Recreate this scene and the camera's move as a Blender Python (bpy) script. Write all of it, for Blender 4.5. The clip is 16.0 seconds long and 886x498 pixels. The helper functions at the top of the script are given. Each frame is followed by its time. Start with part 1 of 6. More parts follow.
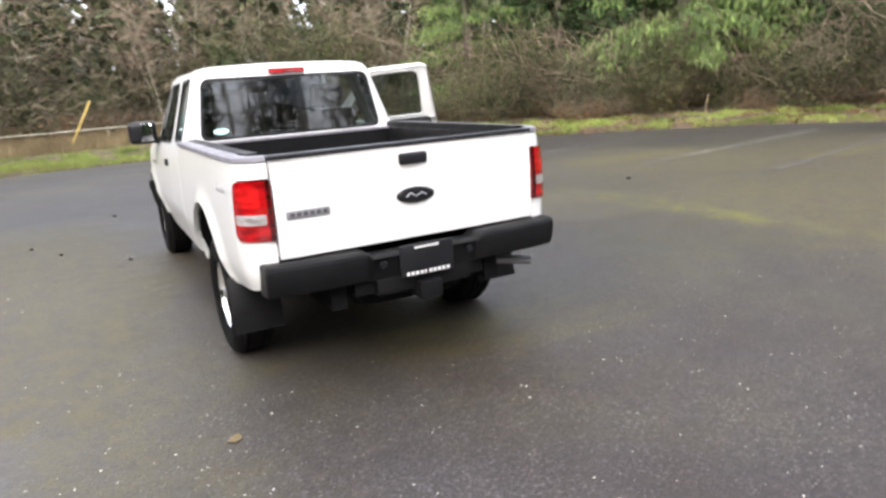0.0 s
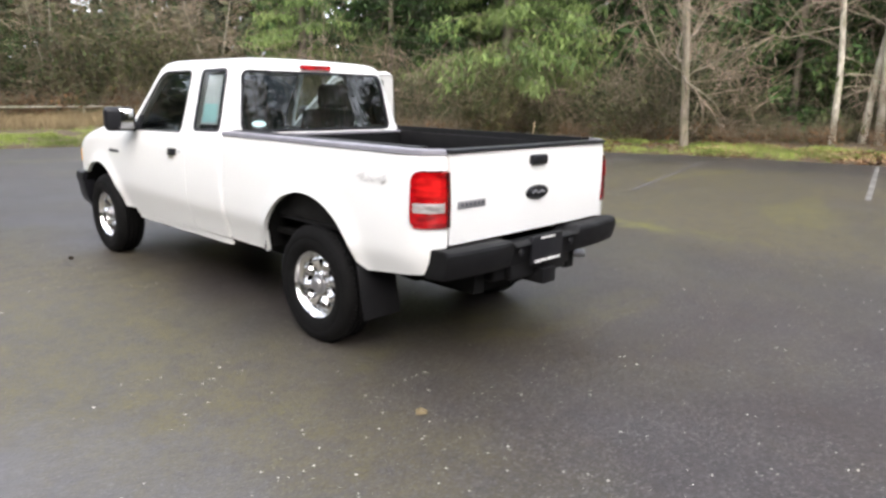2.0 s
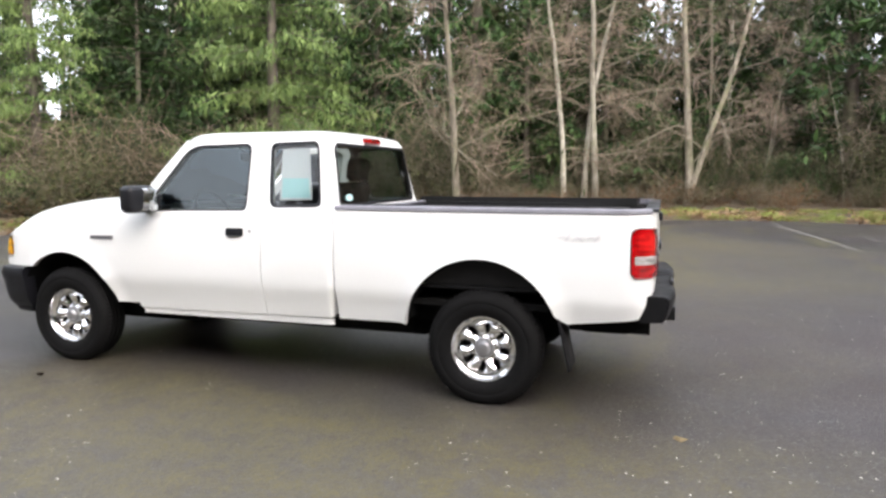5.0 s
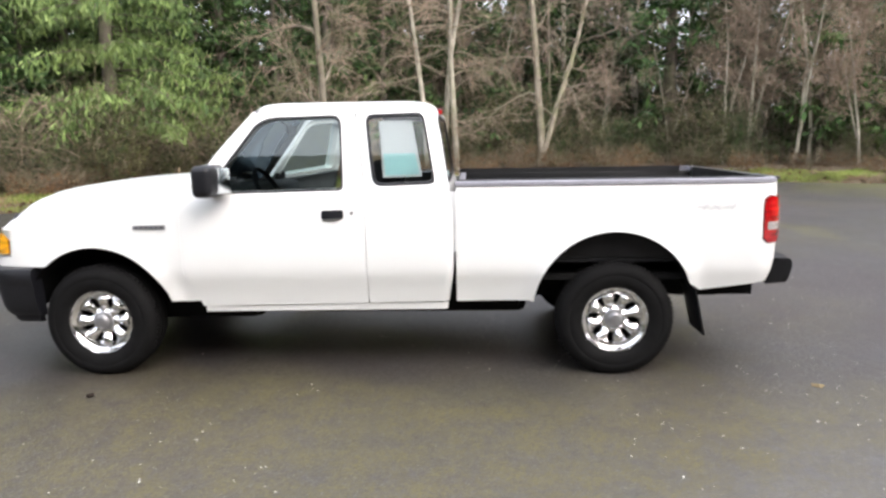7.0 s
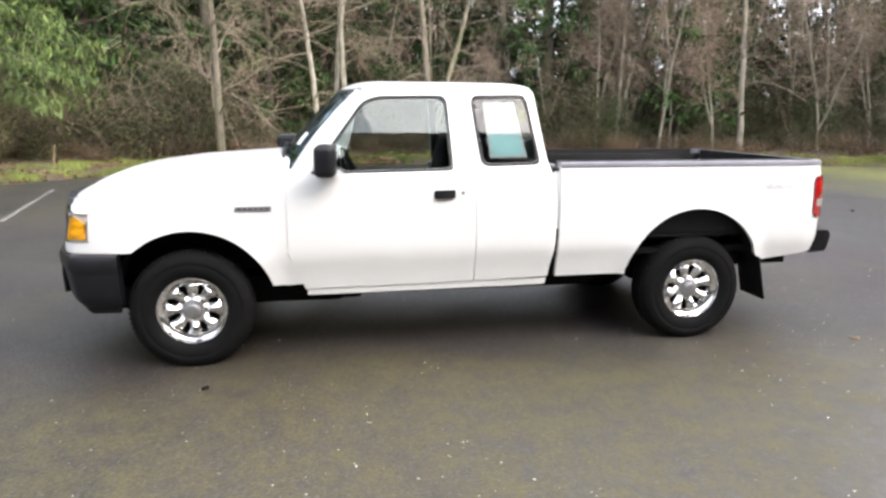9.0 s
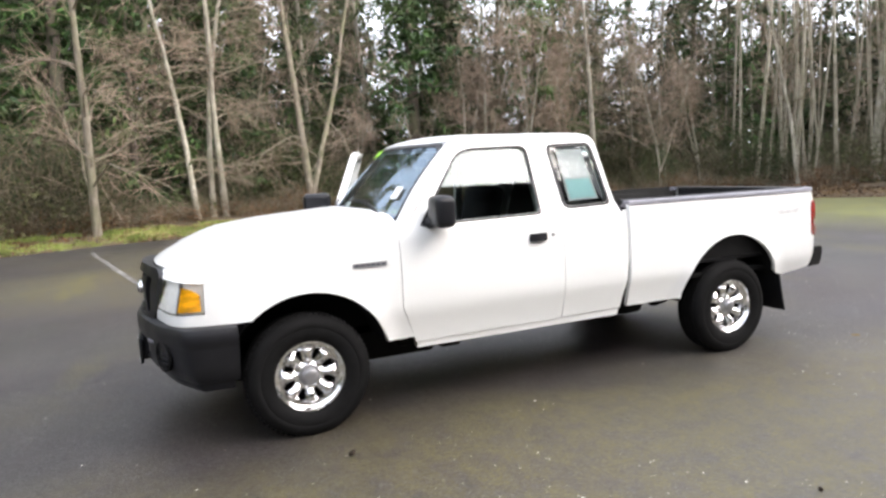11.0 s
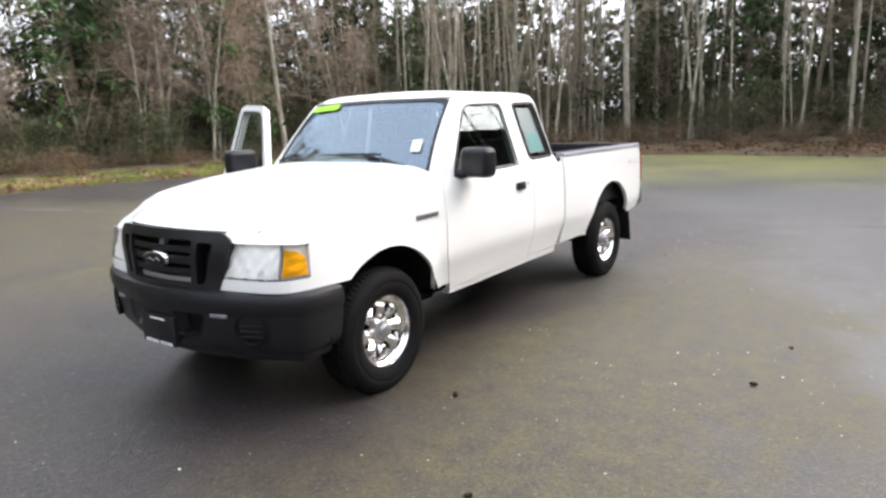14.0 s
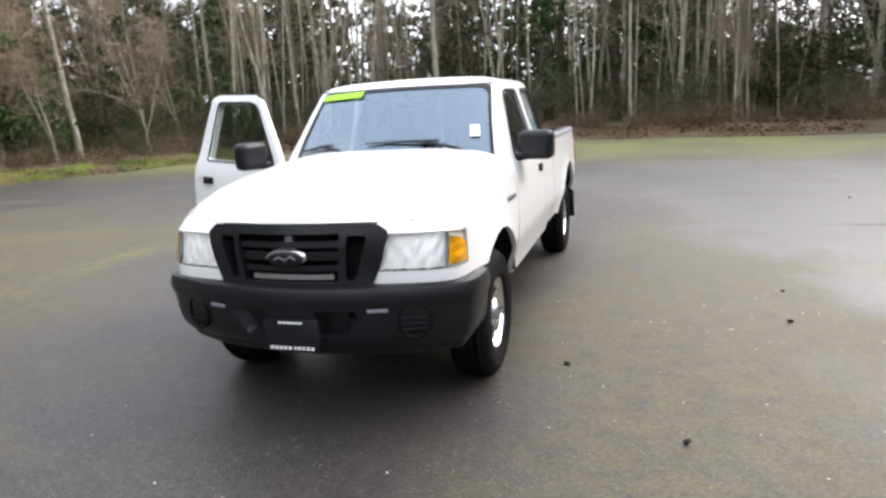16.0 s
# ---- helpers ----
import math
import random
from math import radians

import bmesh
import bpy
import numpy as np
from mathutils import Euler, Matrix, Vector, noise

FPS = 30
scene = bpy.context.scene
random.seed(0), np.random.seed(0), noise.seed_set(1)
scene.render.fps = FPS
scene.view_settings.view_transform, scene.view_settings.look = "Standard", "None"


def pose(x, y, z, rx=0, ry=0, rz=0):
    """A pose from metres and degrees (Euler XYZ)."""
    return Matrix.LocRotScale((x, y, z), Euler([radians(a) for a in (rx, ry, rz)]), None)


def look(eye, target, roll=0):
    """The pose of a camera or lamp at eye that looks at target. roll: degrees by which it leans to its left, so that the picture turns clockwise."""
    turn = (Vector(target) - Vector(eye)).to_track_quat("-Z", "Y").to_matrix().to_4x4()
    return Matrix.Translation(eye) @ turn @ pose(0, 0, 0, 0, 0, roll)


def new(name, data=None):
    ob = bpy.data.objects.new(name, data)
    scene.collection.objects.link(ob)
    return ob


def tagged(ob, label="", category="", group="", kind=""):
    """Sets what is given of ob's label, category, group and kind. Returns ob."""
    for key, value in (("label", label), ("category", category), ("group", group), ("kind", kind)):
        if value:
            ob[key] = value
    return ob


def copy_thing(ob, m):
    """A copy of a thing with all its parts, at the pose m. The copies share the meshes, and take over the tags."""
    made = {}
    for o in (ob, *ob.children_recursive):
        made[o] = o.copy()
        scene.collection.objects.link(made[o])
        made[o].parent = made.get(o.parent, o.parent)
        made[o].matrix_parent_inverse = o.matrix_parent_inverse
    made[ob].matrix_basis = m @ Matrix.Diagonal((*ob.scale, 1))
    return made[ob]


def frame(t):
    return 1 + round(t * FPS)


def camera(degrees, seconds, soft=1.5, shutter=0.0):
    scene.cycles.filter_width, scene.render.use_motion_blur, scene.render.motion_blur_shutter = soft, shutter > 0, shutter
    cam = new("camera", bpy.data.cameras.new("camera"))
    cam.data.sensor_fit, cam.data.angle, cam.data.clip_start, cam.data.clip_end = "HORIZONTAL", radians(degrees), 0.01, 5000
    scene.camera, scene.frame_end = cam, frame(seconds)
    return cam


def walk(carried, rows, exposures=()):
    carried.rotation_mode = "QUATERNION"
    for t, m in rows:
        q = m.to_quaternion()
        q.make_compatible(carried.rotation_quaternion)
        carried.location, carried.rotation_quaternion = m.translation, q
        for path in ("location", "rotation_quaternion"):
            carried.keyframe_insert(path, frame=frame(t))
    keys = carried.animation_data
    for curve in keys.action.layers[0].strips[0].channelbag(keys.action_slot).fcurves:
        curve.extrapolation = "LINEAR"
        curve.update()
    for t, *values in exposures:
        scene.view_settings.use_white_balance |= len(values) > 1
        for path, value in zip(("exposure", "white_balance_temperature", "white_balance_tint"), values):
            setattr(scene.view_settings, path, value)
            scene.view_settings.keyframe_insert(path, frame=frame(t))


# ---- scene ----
cam = camera(66.9, 16.0, 2.7, 0.2)
PATH = [
    (0, (-1.386, -3.948, 1.444), (-0.5, -2.218, 0.971), -4.0),
    (0.5, (-1.719, -3.741, 1.411), (-0.664, -2.148, 0.818), -8.0),
    (1, (-2.148, -3.571, 1.418), (-0.851, -2.119, 0.959), -2.3),
    (1.5, (-2.623, -3.44, 1.426), (-1.198, -2.105, 0.992), 1.1),
    (2, (-3.052, -3.185, 1.448), (-1.643, -1.838, 1.002), 1.0),
    (2.5, (-3.505, -2.965, 1.446), (-2.008, -1.752, 0.912), 0.6),
    (3, (-3.757, -2.63, 1.415), (-2.182, -1.504, 0.91), -3.7),
    (3.5, (-4.04, -2.266, 1.415), (-2.342, -1.27, 1.059), -0.5),
    (4, (-4.285, -1.873, 1.411), (-2.519, -1.014, 1.034), -0.5),
    (4.5, (-4.443, -1.424, 1.421), (-2.617, -0.688, 1.068), -0.3),
    (4.7, (-4.527, -1.262, 1.398), (-2.675, -0.563, 1.113), -0.1),
    (6.8, (-4.817, 0.707, 1.455), (-2.847, 0.827, 1.130), -2.7),
    (7, (-4.808, 0.880, 1.458), (-2.837, 0.960, 1.129), -0.9),
    (7.5, (-4.861, 1.280, 1.468), (-2.888, 1.197, 1.146), 0.4),
    (8, (-4.845, 1.655, 1.470), (-2.870, 1.505, 1.195), 1.8),
    (8.5, (-4.780, 2.064, 1.472), (-2.816, 1.848, 1.165), 1.9),
    (9, (-4.815, 2.453, 1.476), (-2.887, 2.091, 1.087), 0.3),
    (9.2, (-4.795, 2.596, 1.474), (-2.875, 2.207, 1.073), 0.3),
    (11.3, (-4.425, 4.229, 1.45), (-2.647, 3.355, 1.172), -2.6),
    (11.5, (-4.382, 4.395, 1.461), (-2.649, 3.479, 1.064), -2.0),
    (12, (-4.216, 4.756, 1.457), (-2.544, 3.738, 1.049), -2.2),
    (12.5, (-4.01, 5.11, 1.455), (-2.456, 3.888, 1.153), -0.5),
    (13, (-3.779, 5.461, 1.482), (-2.356, 4.109, 1.099), -0.2),
    (13.5, (-3.46, 5.67, 1.463), (-2.142, 4.218, 1.075), -2.0),
    (14, (-3.169, 5.928, 1.482), (-2.027, 4.33, 1.108), -2.0),
    (14.5, (-2.878, 6.157, 1.464), (-1.843, 4.481, 1.118), -1.1),
    (15, (-2.474, 6.379, 1.485), (-1.537, 4.644, 1.15), -1.2),
    (15.5, (-2.062, 6.669, 1.5), (-1.31, 4.873, 1.046), -0.4),
    (16, (-1.629, 6.758, 1.5), (-1.045, 4.891, 1.083), -3.2),
]
walk(cam, [(t, look(eye, target, roll)) for t, eye, target, roll in PATH], [(0.0, 2.46, 6900, 14), (0.6, 2.42, 6900, 14), (1.6, 2.31, 6900, 14), (3.2, 2.23, 6900, 14), (4.5, 2.28, 6900, 14), (8.0, 2.41, 6900, 14), (11.5, 2.40, 6900, 14), (13.0, 2.36, 6900, 14), (16.0, 2.37, 6900, 14)])

# ---- world and light: bright overcast winter day ----
world = bpy.data.worlds.new("overcast_sky")
scene.world = world
world.use_nodes = True
wn, wl = world.node_tree.nodes, world.node_tree.links
sky = wn.new("ShaderNodeTexSky")
sky.sky_type, sky.sun_disc = "NISHITA", False
SUN_EL, SUN_ROT = radians(38), radians(228)
sky.sun_elevation, sky.sun_rotation = SUN_EL, SUN_ROT
sky.air_density, sky.dust_density = 1.0, 4.0
grey = wn.new("ShaderNodeHueSaturation")
grey.inputs["Saturation"].default_value = 0.30
wl.new(sky.outputs[0], grey.inputs["Color"])
cloud = wn.new("ShaderNodeMix")
cloud.data_type = "RGBA"
cloud.inputs[0].default_value = 0.65
cloud.inputs[7].default_value = (3.3, 3.75, 4.4, 1)
wl.new(grey.outputs[0], cloud.inputs[6])
wl.new(cloud.outputs[2], wn["Background"].inputs["Color"])
wn["Background"].inputs["Strength"].default_value = 0.15
sun_data = bpy.data.lights.new("sun", "SUN")
sun_data.energy, sun_data.angle, sun_data.color = 0.6, radians(60), (1.0, 0.97, 0.93)
sun = new("sun", sun_data)
sun.rotation_euler = Euler((radians(90) - SUN_EL, 0, radians(180) - SUN_ROT))


# ---- materials ----
def mat(name, color=(0.5, 0.5, 0.5), rough=0.6, metal=0.0, coat=0.0, spec=0.5):
    m = bpy.data.materials.new(name)
    m.use_nodes = True
    b = m.node_tree.nodes["Principled BSDF"]
    b.inputs["Base Color"].default_value = (*color, 1)
    b.inputs["Roughness"].default_value = rough
    b.inputs["Metallic"].default_value = metal
    b.inputs["Coat Weight"].default_value = coat
    b.inputs["Specular IOR Level"].default_value = spec
    return m


class Nodes:
    """Short names for building a node tree on a material."""

    def __init__(self, m):
        self.t = m.node_tree
        self.b = self.t.nodes["Principled BSDF"]
        self.co = self.t.nodes.new("ShaderNodeTexCoord").outputs["Object"]

    def link(self, a, b):
        self.t.links.new(a, b)

    def noise(self, scale, detail=4.0, rough=0.55, co=None):
        n = self.t.nodes.new("ShaderNodeTexNoise")
        n.inputs["Scale"].default_value, n.inputs["Detail"].default_value, n.inputs["Roughness"].default_value = scale, detail, rough
        self.link(co or self.co, n.inputs["Vector"])
        return n.outputs["Fac"]

    def stretch(self, sx, sy, sz):
        n = self.t.nodes.new("ShaderNodeMapping")
        n.inputs["Scale"].default_value = (sx, sy, sz)
        self.link(self.co, n.inputs["Vector"])
        return n.outputs["Vector"]

    def voronoi(self, scale, out="Distance", co=None):
        n = self.t.nodes.new("ShaderNodeTexVoronoi")
        n.inputs["Scale"].default_value = scale
        self.link(co or self.co, n.inputs["Vector"])
        return n.outputs[out]

    def ramp(self, fac, *stops):
        n = self.t.nodes.new("ShaderNodeValToRGB")
        while len(n.color_ramp.elements) < len(stops):
            n.color_ramp.elements.new(0.5)
        for e, (p, c) in zip(n.color_ramp.elements, stops):
            e.position, e.color = p, (*c, 1) if isinstance(c, tuple) else (c, c, c, 1)
        self.link(fac, n.inputs["Fac"])
        return n.outputs["Color"]

    def mix(self, fac, a, b, blend="MIX"):
        n = self.t.nodes.new("ShaderNodeMix")
        n.data_type, n.blend_type = "RGBA", blend
        for slot, v in ((n.inputs[0], fac), (n.inputs[6], a), (n.inputs[7], b)):
            if isinstance(v, tuple):
                slot.default_value = (*v, 1)
            elif isinstance(v, (int, float)):
                slot.default_value = v if slot.type == "VALUE" else (v, v, v, 1)
            else:
                self.link(v, slot)
        return n.outputs[2]

    def bump(self, height, strength, distance):
        n = self.t.nodes.new("ShaderNodeBump")
        n.inputs["Strength"].default_value, n.inputs["Distance"].default_value = strength, distance
        self.link(height, n.inputs["Height"])
        self.link(n.outputs[0], self.b.inputs["Normal"])

    def color(self, c):
        self.link(c, self.b.inputs["Base Color"])

    def rough(self, r):
        self.link(r, self.b.inputs["Roughness"])

    def random_object(self):
        return self.t.nodes.new("ShaderNodeObjectInfo").outputs["Random"]

    def random_island(self):
        return self.t.nodes.new("ShaderNodeNewGeometry").outputs["Random Per Island"]


def paint_material():
    m = mat("white_paint", (0.80, 0.81, 0.80), 0.3, coat=0.5)
    n = Nodes(m)
    n.b.inputs["Coat Roughness"].default_value = 0.08
    n.color(n.mix(n.ramp(n.noise(1.1, 5, 0.5), (0.3, 0.0), (0.75, 1.0)), (0.81, 0.82, 0.81), (0.775, 0.78, 0.77)))
    return m


def plastic_material(name, color, rough=0.55, spec=0.17):
    m = mat(name, color, rough, spec=spec)
    n = Nodes(m)
    wear = n.noise(14.0, 6)
    n.color(n.mix(n.ramp(wear, (0.4, 0.0), (0.8, 0.6)), color, tuple(c * 1.5 + 0.002 for c in color)))
    n.rough(n.ramp(n.noise(6.0), (0.3, rough - 0.08), (0.7, rough + 0.12)))
    n.bump(n.noise(900.0, 2), 0.15, 0.001)
    return m


def glass_material(name, tint, ior=1.75, gloss=(1.0, 1.0, 1.0)):
    m = bpy.data.materials.new(name)
    m.use_nodes = True
    t = m.node_tree
    t.nodes.remove(t.nodes["Principled BSDF"])
    tr, gl, mx, fr = (t.nodes.new(k) for k in ("ShaderNodeBsdfTransparent", "ShaderNodeBsdfGlossy", "ShaderNodeMixShader", "ShaderNodeFresnel"))
    tr.inputs[0].default_value = (*tint, 1)
    gl.inputs["Color"].default_value = (*gloss, 1)
    gl.inputs["Roughness"].default_value = 0.015
    fr.inputs["IOR"].default_value = ior
    t.links.new(fr.outputs[0], mx.inputs[0])
    t.links.new(tr.outputs[0], mx.inputs[1])
    t.links.new(gl.outputs[0], mx.inputs[2])
    t.links.new(mx.outputs[0], t.nodes["Material Output"].inputs[0])
    return m


def lens_material(name, color, rough=0.12):
    m = mat(name, color, rough, coat=1.0)
    n = Nodes(m)
    n.b.inputs["Coat Roughness"].default_value = 0.03
    rib = n.noise(16.0, 3, 0.5, n.stretch(0.6, 0.6, 2.2))
    n.color(n.mix(n.ramp(rib, (0.35, 0.0), (0.6, 1.0)), tuple(c * 0.42 for c in color), color))
    n.bump(n.noise(120.0, 1), 0.3, 0.002)
    return m


def asphalt_material():
    m = mat("damp_asphalt", (0.08, 0.075, 0.07), 0.6, spec=0.5)
    n = Nodes(m)
    # a wandering copy of the coordinates, so that no patch has a clean outline
    wob = n.t.nodes.new("ShaderNodeTexNoise")
    wob.inputs["Scale"].default_value, wob.inputs["Detail"].default_value, wob.inputs["Roughness"].default_value = 0.75, 5.0, 0.62
    n.link(n.co, wob.inputs["Vector"])
    sway = n.t.nodes.new("ShaderNodeVectorMath")
    sway.operation = "MULTIPLY_ADD"
    sway.inputs[1].default_value = (2.4, 2.4, 0)
    n.link(wob.outputs["Color"], sway.inputs[0])
    n.link(n.co, sway.inputs[2])

    def near(x, y, r0, r1, along=1.0):
        """1 round a place on the lot, fading to 0 between the radii r0 and r1, with a ragged edge."""
        k = n.t.nodes.new("ShaderNodeMapping")
        k.inputs["Scale"].default_value = (1, along, 0)
        n.link(sway.outputs[0], k.inputs["Vector"])
        d = n.t.nodes.new("ShaderNodeVectorMath")
        d.operation = "DISTANCE"
        d.inputs[1].default_value = (x + 1.2, (y + 1.2) * along, 0)
        n.link(k.outputs[0], d.inputs[0])
        g = n.t.nodes.new("ShaderNodeMapRange")
        g.interpolation_type = "SMOOTHSTEP"
        g.inputs[1].default_value, g.inputs[2].default_value, g.inputs[3].default_value, g.inputs[4].default_value = r0, r1, 1.0, 0.0
        n.link(d.outputs["Value"], g.inputs[0])
        return g.outputs[0]

    def times(a, b):
        return n.mix(1.0, a, b, "MULTIPLY")

    big, mid, fine = n.noise(0.16, 5, 0.6), n.noise(1.1, 7, 0.65), n.noise(38.0, 5, 0.75)
    base = n.mix(n.ramp(mid, (0.32, 0.0), (0.68, 1.0)), (0.027, 0.0205, 0.0180), (0.056, 0.045, 0.041))
    base = n.mix(n.ramp(n.noise(0.33, 4, 0.6), (0.40, 0.0), (0.64, 0.6)), base, (0.044, 0.035, 0.034))
    stone = n.voronoi(95.0, "Color")
    base = times(base, n.ramp(n.noise(8.0, 6, 0.7), (0.32, 0.58), (0.68, 1.45)))
    base = times(base, n.ramp(n.noise(19.0, 5, 0.72), (0.34, 0.62), (0.66, 1.42)))
    tone = n.mix(n.ramp(n.noise(0.55, 6, 0.62), (0.42, 0.0), (0.58, 1.0)), (1.12, 0.94, 0.98), (0.96, 1.00, 0.80))
    base = times(base, tone)
    base = n.mix(0.58, base, n.ramp(stone, (0.12, 0.007), (0.50, 0.030), (0.80, 0.070), (0.97, 0.22)))
    base = n.mix(n.ramp(fine, (0.40, 0.0), (0.70, 0.55)), base, (0.012, 0.010, 0.0095))
    base = n.mix(n.ramp(n.noise(70.0, 2, 0.5), (0.66, 0.0), (0.72, 1.0)), base, (0.22, 0.21, 0.19))
    # bare asphalt lane west of the parked truck: smoother, lightened as painted-in sky glare
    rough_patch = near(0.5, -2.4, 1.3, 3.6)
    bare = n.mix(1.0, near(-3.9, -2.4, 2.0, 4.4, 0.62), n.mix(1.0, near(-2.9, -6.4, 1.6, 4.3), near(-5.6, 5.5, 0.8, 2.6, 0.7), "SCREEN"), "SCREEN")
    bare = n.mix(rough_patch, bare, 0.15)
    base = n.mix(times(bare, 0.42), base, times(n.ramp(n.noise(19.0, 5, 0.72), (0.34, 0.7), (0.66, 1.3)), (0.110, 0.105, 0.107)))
    # moss film: patches broken by fine grain, densest beside the parked truck
    grain = times(n.ramp(n.noise(6.0, 9, 0.78), (0.36, 0.10), (0.60, 1.0)), n.ramp(n.noise(45.0, 4, 0.7), (0.36, 0.25), (0.58, 1.0)))
    strip = near(-1.85, 2.0, 0.4, 1.55, 0.28)
    spread = n.mix(0.46, n.noise(0.30, 6, 0.62), n.mix(1.0, strip, times(near(-2.6, 5.2, 0.3, 1.7), 0.45), "ADD"), "ADD")
    spread = n.mix(0.36, spread, near(7.5, 1.5, 1.5, 7.0), "ADD")
    moss = n.ramp(spread, (0.50, 0.0), (0.88, 1.0))
    base = n.mix(times(times(moss, grain), 0.95), base, (0.107, 0.090, 0.035))
    sep = n.t.nodes.new("ShaderNodeSeparateXYZ")
    n.link(n.co, sep.inputs[0])
    wave = n.t.nodes.new("ShaderNodeMath")
    wave.operation = "MULTIPLY_ADD"
    wave.inputs[1].default_value = 7.0
    n.link(n.noise(0.35, 5, 0.6), wave.inputs[0])
    n.link(sep.outputs["Y"], wave.inputs[2])
    south = n.t.nodes.new("ShaderNodeMapRange")
    south.inputs[1].default_value, south.inputs[2].default_value, south.inputs[3].default_value, south.inputs[4].default_value = -8.5, -4.2, 0.95, 0.0
    n.link(wave.outputs[0], south.inputs[0])
    lawn = times(south.outputs[0], n.ramp(n.noise(2.2, 6, 0.7), (0.30, 0.3), (0.6, 1.0)))
    base = n.mix(times(lawn, n.ramp(n.noise(0.22, 6, 0.65), (0.36, 0.35), (0.58, 1.0))), base, (0.158, 0.166, 0.040))
    streak = n.ramp(n.noise(0.42, 5, 0.55, n.stretch(0.5, 1.5, 1)), (0.585, 0.0), (0.64, 1.0))
    base = n.mix(times(times(streak, grain), 0.40), base, (0.140, 0.130, 0.018))
    # darker, redder patch behind the truck, broken by noise
    darker = times(near(0.9, -2.5, 0.8, 3.4), n.ramp(n.noise(0.8, 5, 0.6), (0.34, 0.35), (0.60, 1.0)))
    base = n.mix(darker, base, times(base, (0.66, 0.55, 0.54)))
    speck = n.ramp(n.noise(52.0, 3, 0.6), (0.585, 0.0), (0.65, 1.0))
    base = n.mix(times(times(rough_patch, speck), n.ramp(n.noise(2.6, 5, 0.7), (0.44, 0.05), (0.62, 0.55))), base, (0.24, 0.215, 0.195))
    # darkens the ground ahead of the bumper, shade put into the colour
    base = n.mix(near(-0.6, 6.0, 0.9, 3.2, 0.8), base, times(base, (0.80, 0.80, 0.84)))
    ribbon = n.t.nodes.new("ShaderNodeVectorMath")
    ribbon.operation = "DISTANCE"
    ribbon.inputs[1].default_value = (4.15, 0.9 * 0.16, 0)
    n.link(n.stretch(1, 0.16, 0), ribbon.inputs[0])
    green = times(n.ramp(ribbon.outputs["Value"], (0.02, 1.0), (0.34, 0.0)), n.ramp(n.noise(3.0, 7, 0.75), (0.42, 0.0), (0.58, 1.0)))
    base = n.mix(times(green, 0.6), base, (0.150, 0.150, 0.020))
    n.color(base)
    wet = n.ramp(big, (0.36, 0.34), (0.50, 0.44), (0.66, 0.58))
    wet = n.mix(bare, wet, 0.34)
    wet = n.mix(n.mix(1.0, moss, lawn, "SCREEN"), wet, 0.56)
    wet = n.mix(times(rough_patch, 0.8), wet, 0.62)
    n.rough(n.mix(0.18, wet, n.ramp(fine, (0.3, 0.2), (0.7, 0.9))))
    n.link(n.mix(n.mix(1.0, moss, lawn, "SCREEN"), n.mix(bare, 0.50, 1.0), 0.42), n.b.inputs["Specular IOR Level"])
    n.bump(n.mix(0.5, fine, n.voronoi(90.0)), 0.6, 0.007)
    return m


def bark_material(name, dark, light, moss=0.3):
    m = mat(name, light, 0.85)
    n = Nodes(m)
    grain = n.noise(9.0, 6, 0.65, n.stretch(1, 1, 0.25))
    c = n.mix(n.ramp(grain, (0.35, 0.0), (0.65, 1.0)), dark, light)
    c = n.mix(n.mix(1.0, n.ramp(n.noise(1.6, 5), (0.45, 0.0), (0.62, 1.0)), moss, "MULTIPLY"), c, (0.135, 0.150, 0.060))
    c = n.mix(n.mix(1.0, n.random_object(), 0.35, "MULTIPLY"), c, (0.16, 0.14, 0.115))
    n.color(c)
    n.bump(grain, 0.6, 0.01)
    return m


def leaf_material(name, dark, light, rough=0.6):
    m = mat(name, light, rough, spec=0.22)
    n = Nodes(m)
    c = n.mix(n.random_island(), dark, light)
    c = n.mix(n.ramp(n.noise(0.9, 3), (0.4, 0.0), (0.65, 0.8)), c, tuple(v * 0.55 for v in dark))
    c = n.mix(n.ramp(n.noise(0.25, 2), (0.48, 0.0), (0.62, 0.55)), c, tuple(0.55 * a + 0.45 * b for a, b in zip(light, (0.13, 0.085, 0.035))))
    n.color(n.mix(1.0, c, n.ramp(n.random_object(), (0.0, 0.55), (1.0, 1.25)), "MULTIPLY"))
    return m


def earth_material():
    m = mat("verge_earth", (0.1, 0.08, 0.05), 0.95)
    n = Nodes(m)
    c = n.mix(n.ramp(n.noise(0.8, 6), (0.35, 0.0), (0.65, 1.0)), (0.050, 0.037, 0.023), (0.092, 0.070, 0.043))
    c = n.mix(n.ramp(n.noise(22.0, 5, 0.7), (0.45, 0.0), (0.62, 1.0)), c, (0.12, 0.082, 0.047))
    n.color(c)
    n.bump(n.noise(14.0, 6, 0.7), 0.9, 0.05)
    return m


PAINT = paint_material()
BLACK = plastic_material("black_plastic", (0.0085, 0.0088, 0.0112), 0.36, 0.34)
# black plastic darkened for tail and bed: shade put into the colour
SHADEBLACK = plastic_material("shaded_black", (0.0060, 0.0060, 0.0068), 0.45, 0.22)
TRIM = plastic_material("grey_trim_plastic", (0.19, 0.185, 0.21), 0.38, 0.5)
DARK = mat("dark_underbody", (0.008, 0.008, 0.008), 0.9, spec=0.1)
RUBBER = plastic_material("tyre_rubber", (0.0055, 0.0054, 0.0056), 0.72, 0.12)
CHROME = mat("chrome", (0.78, 0.78, 0.79), 0.07, 1.0)
SILVER = mat("satin_silver", (0.5, 0.5, 0.5), 0.35, 0.8)
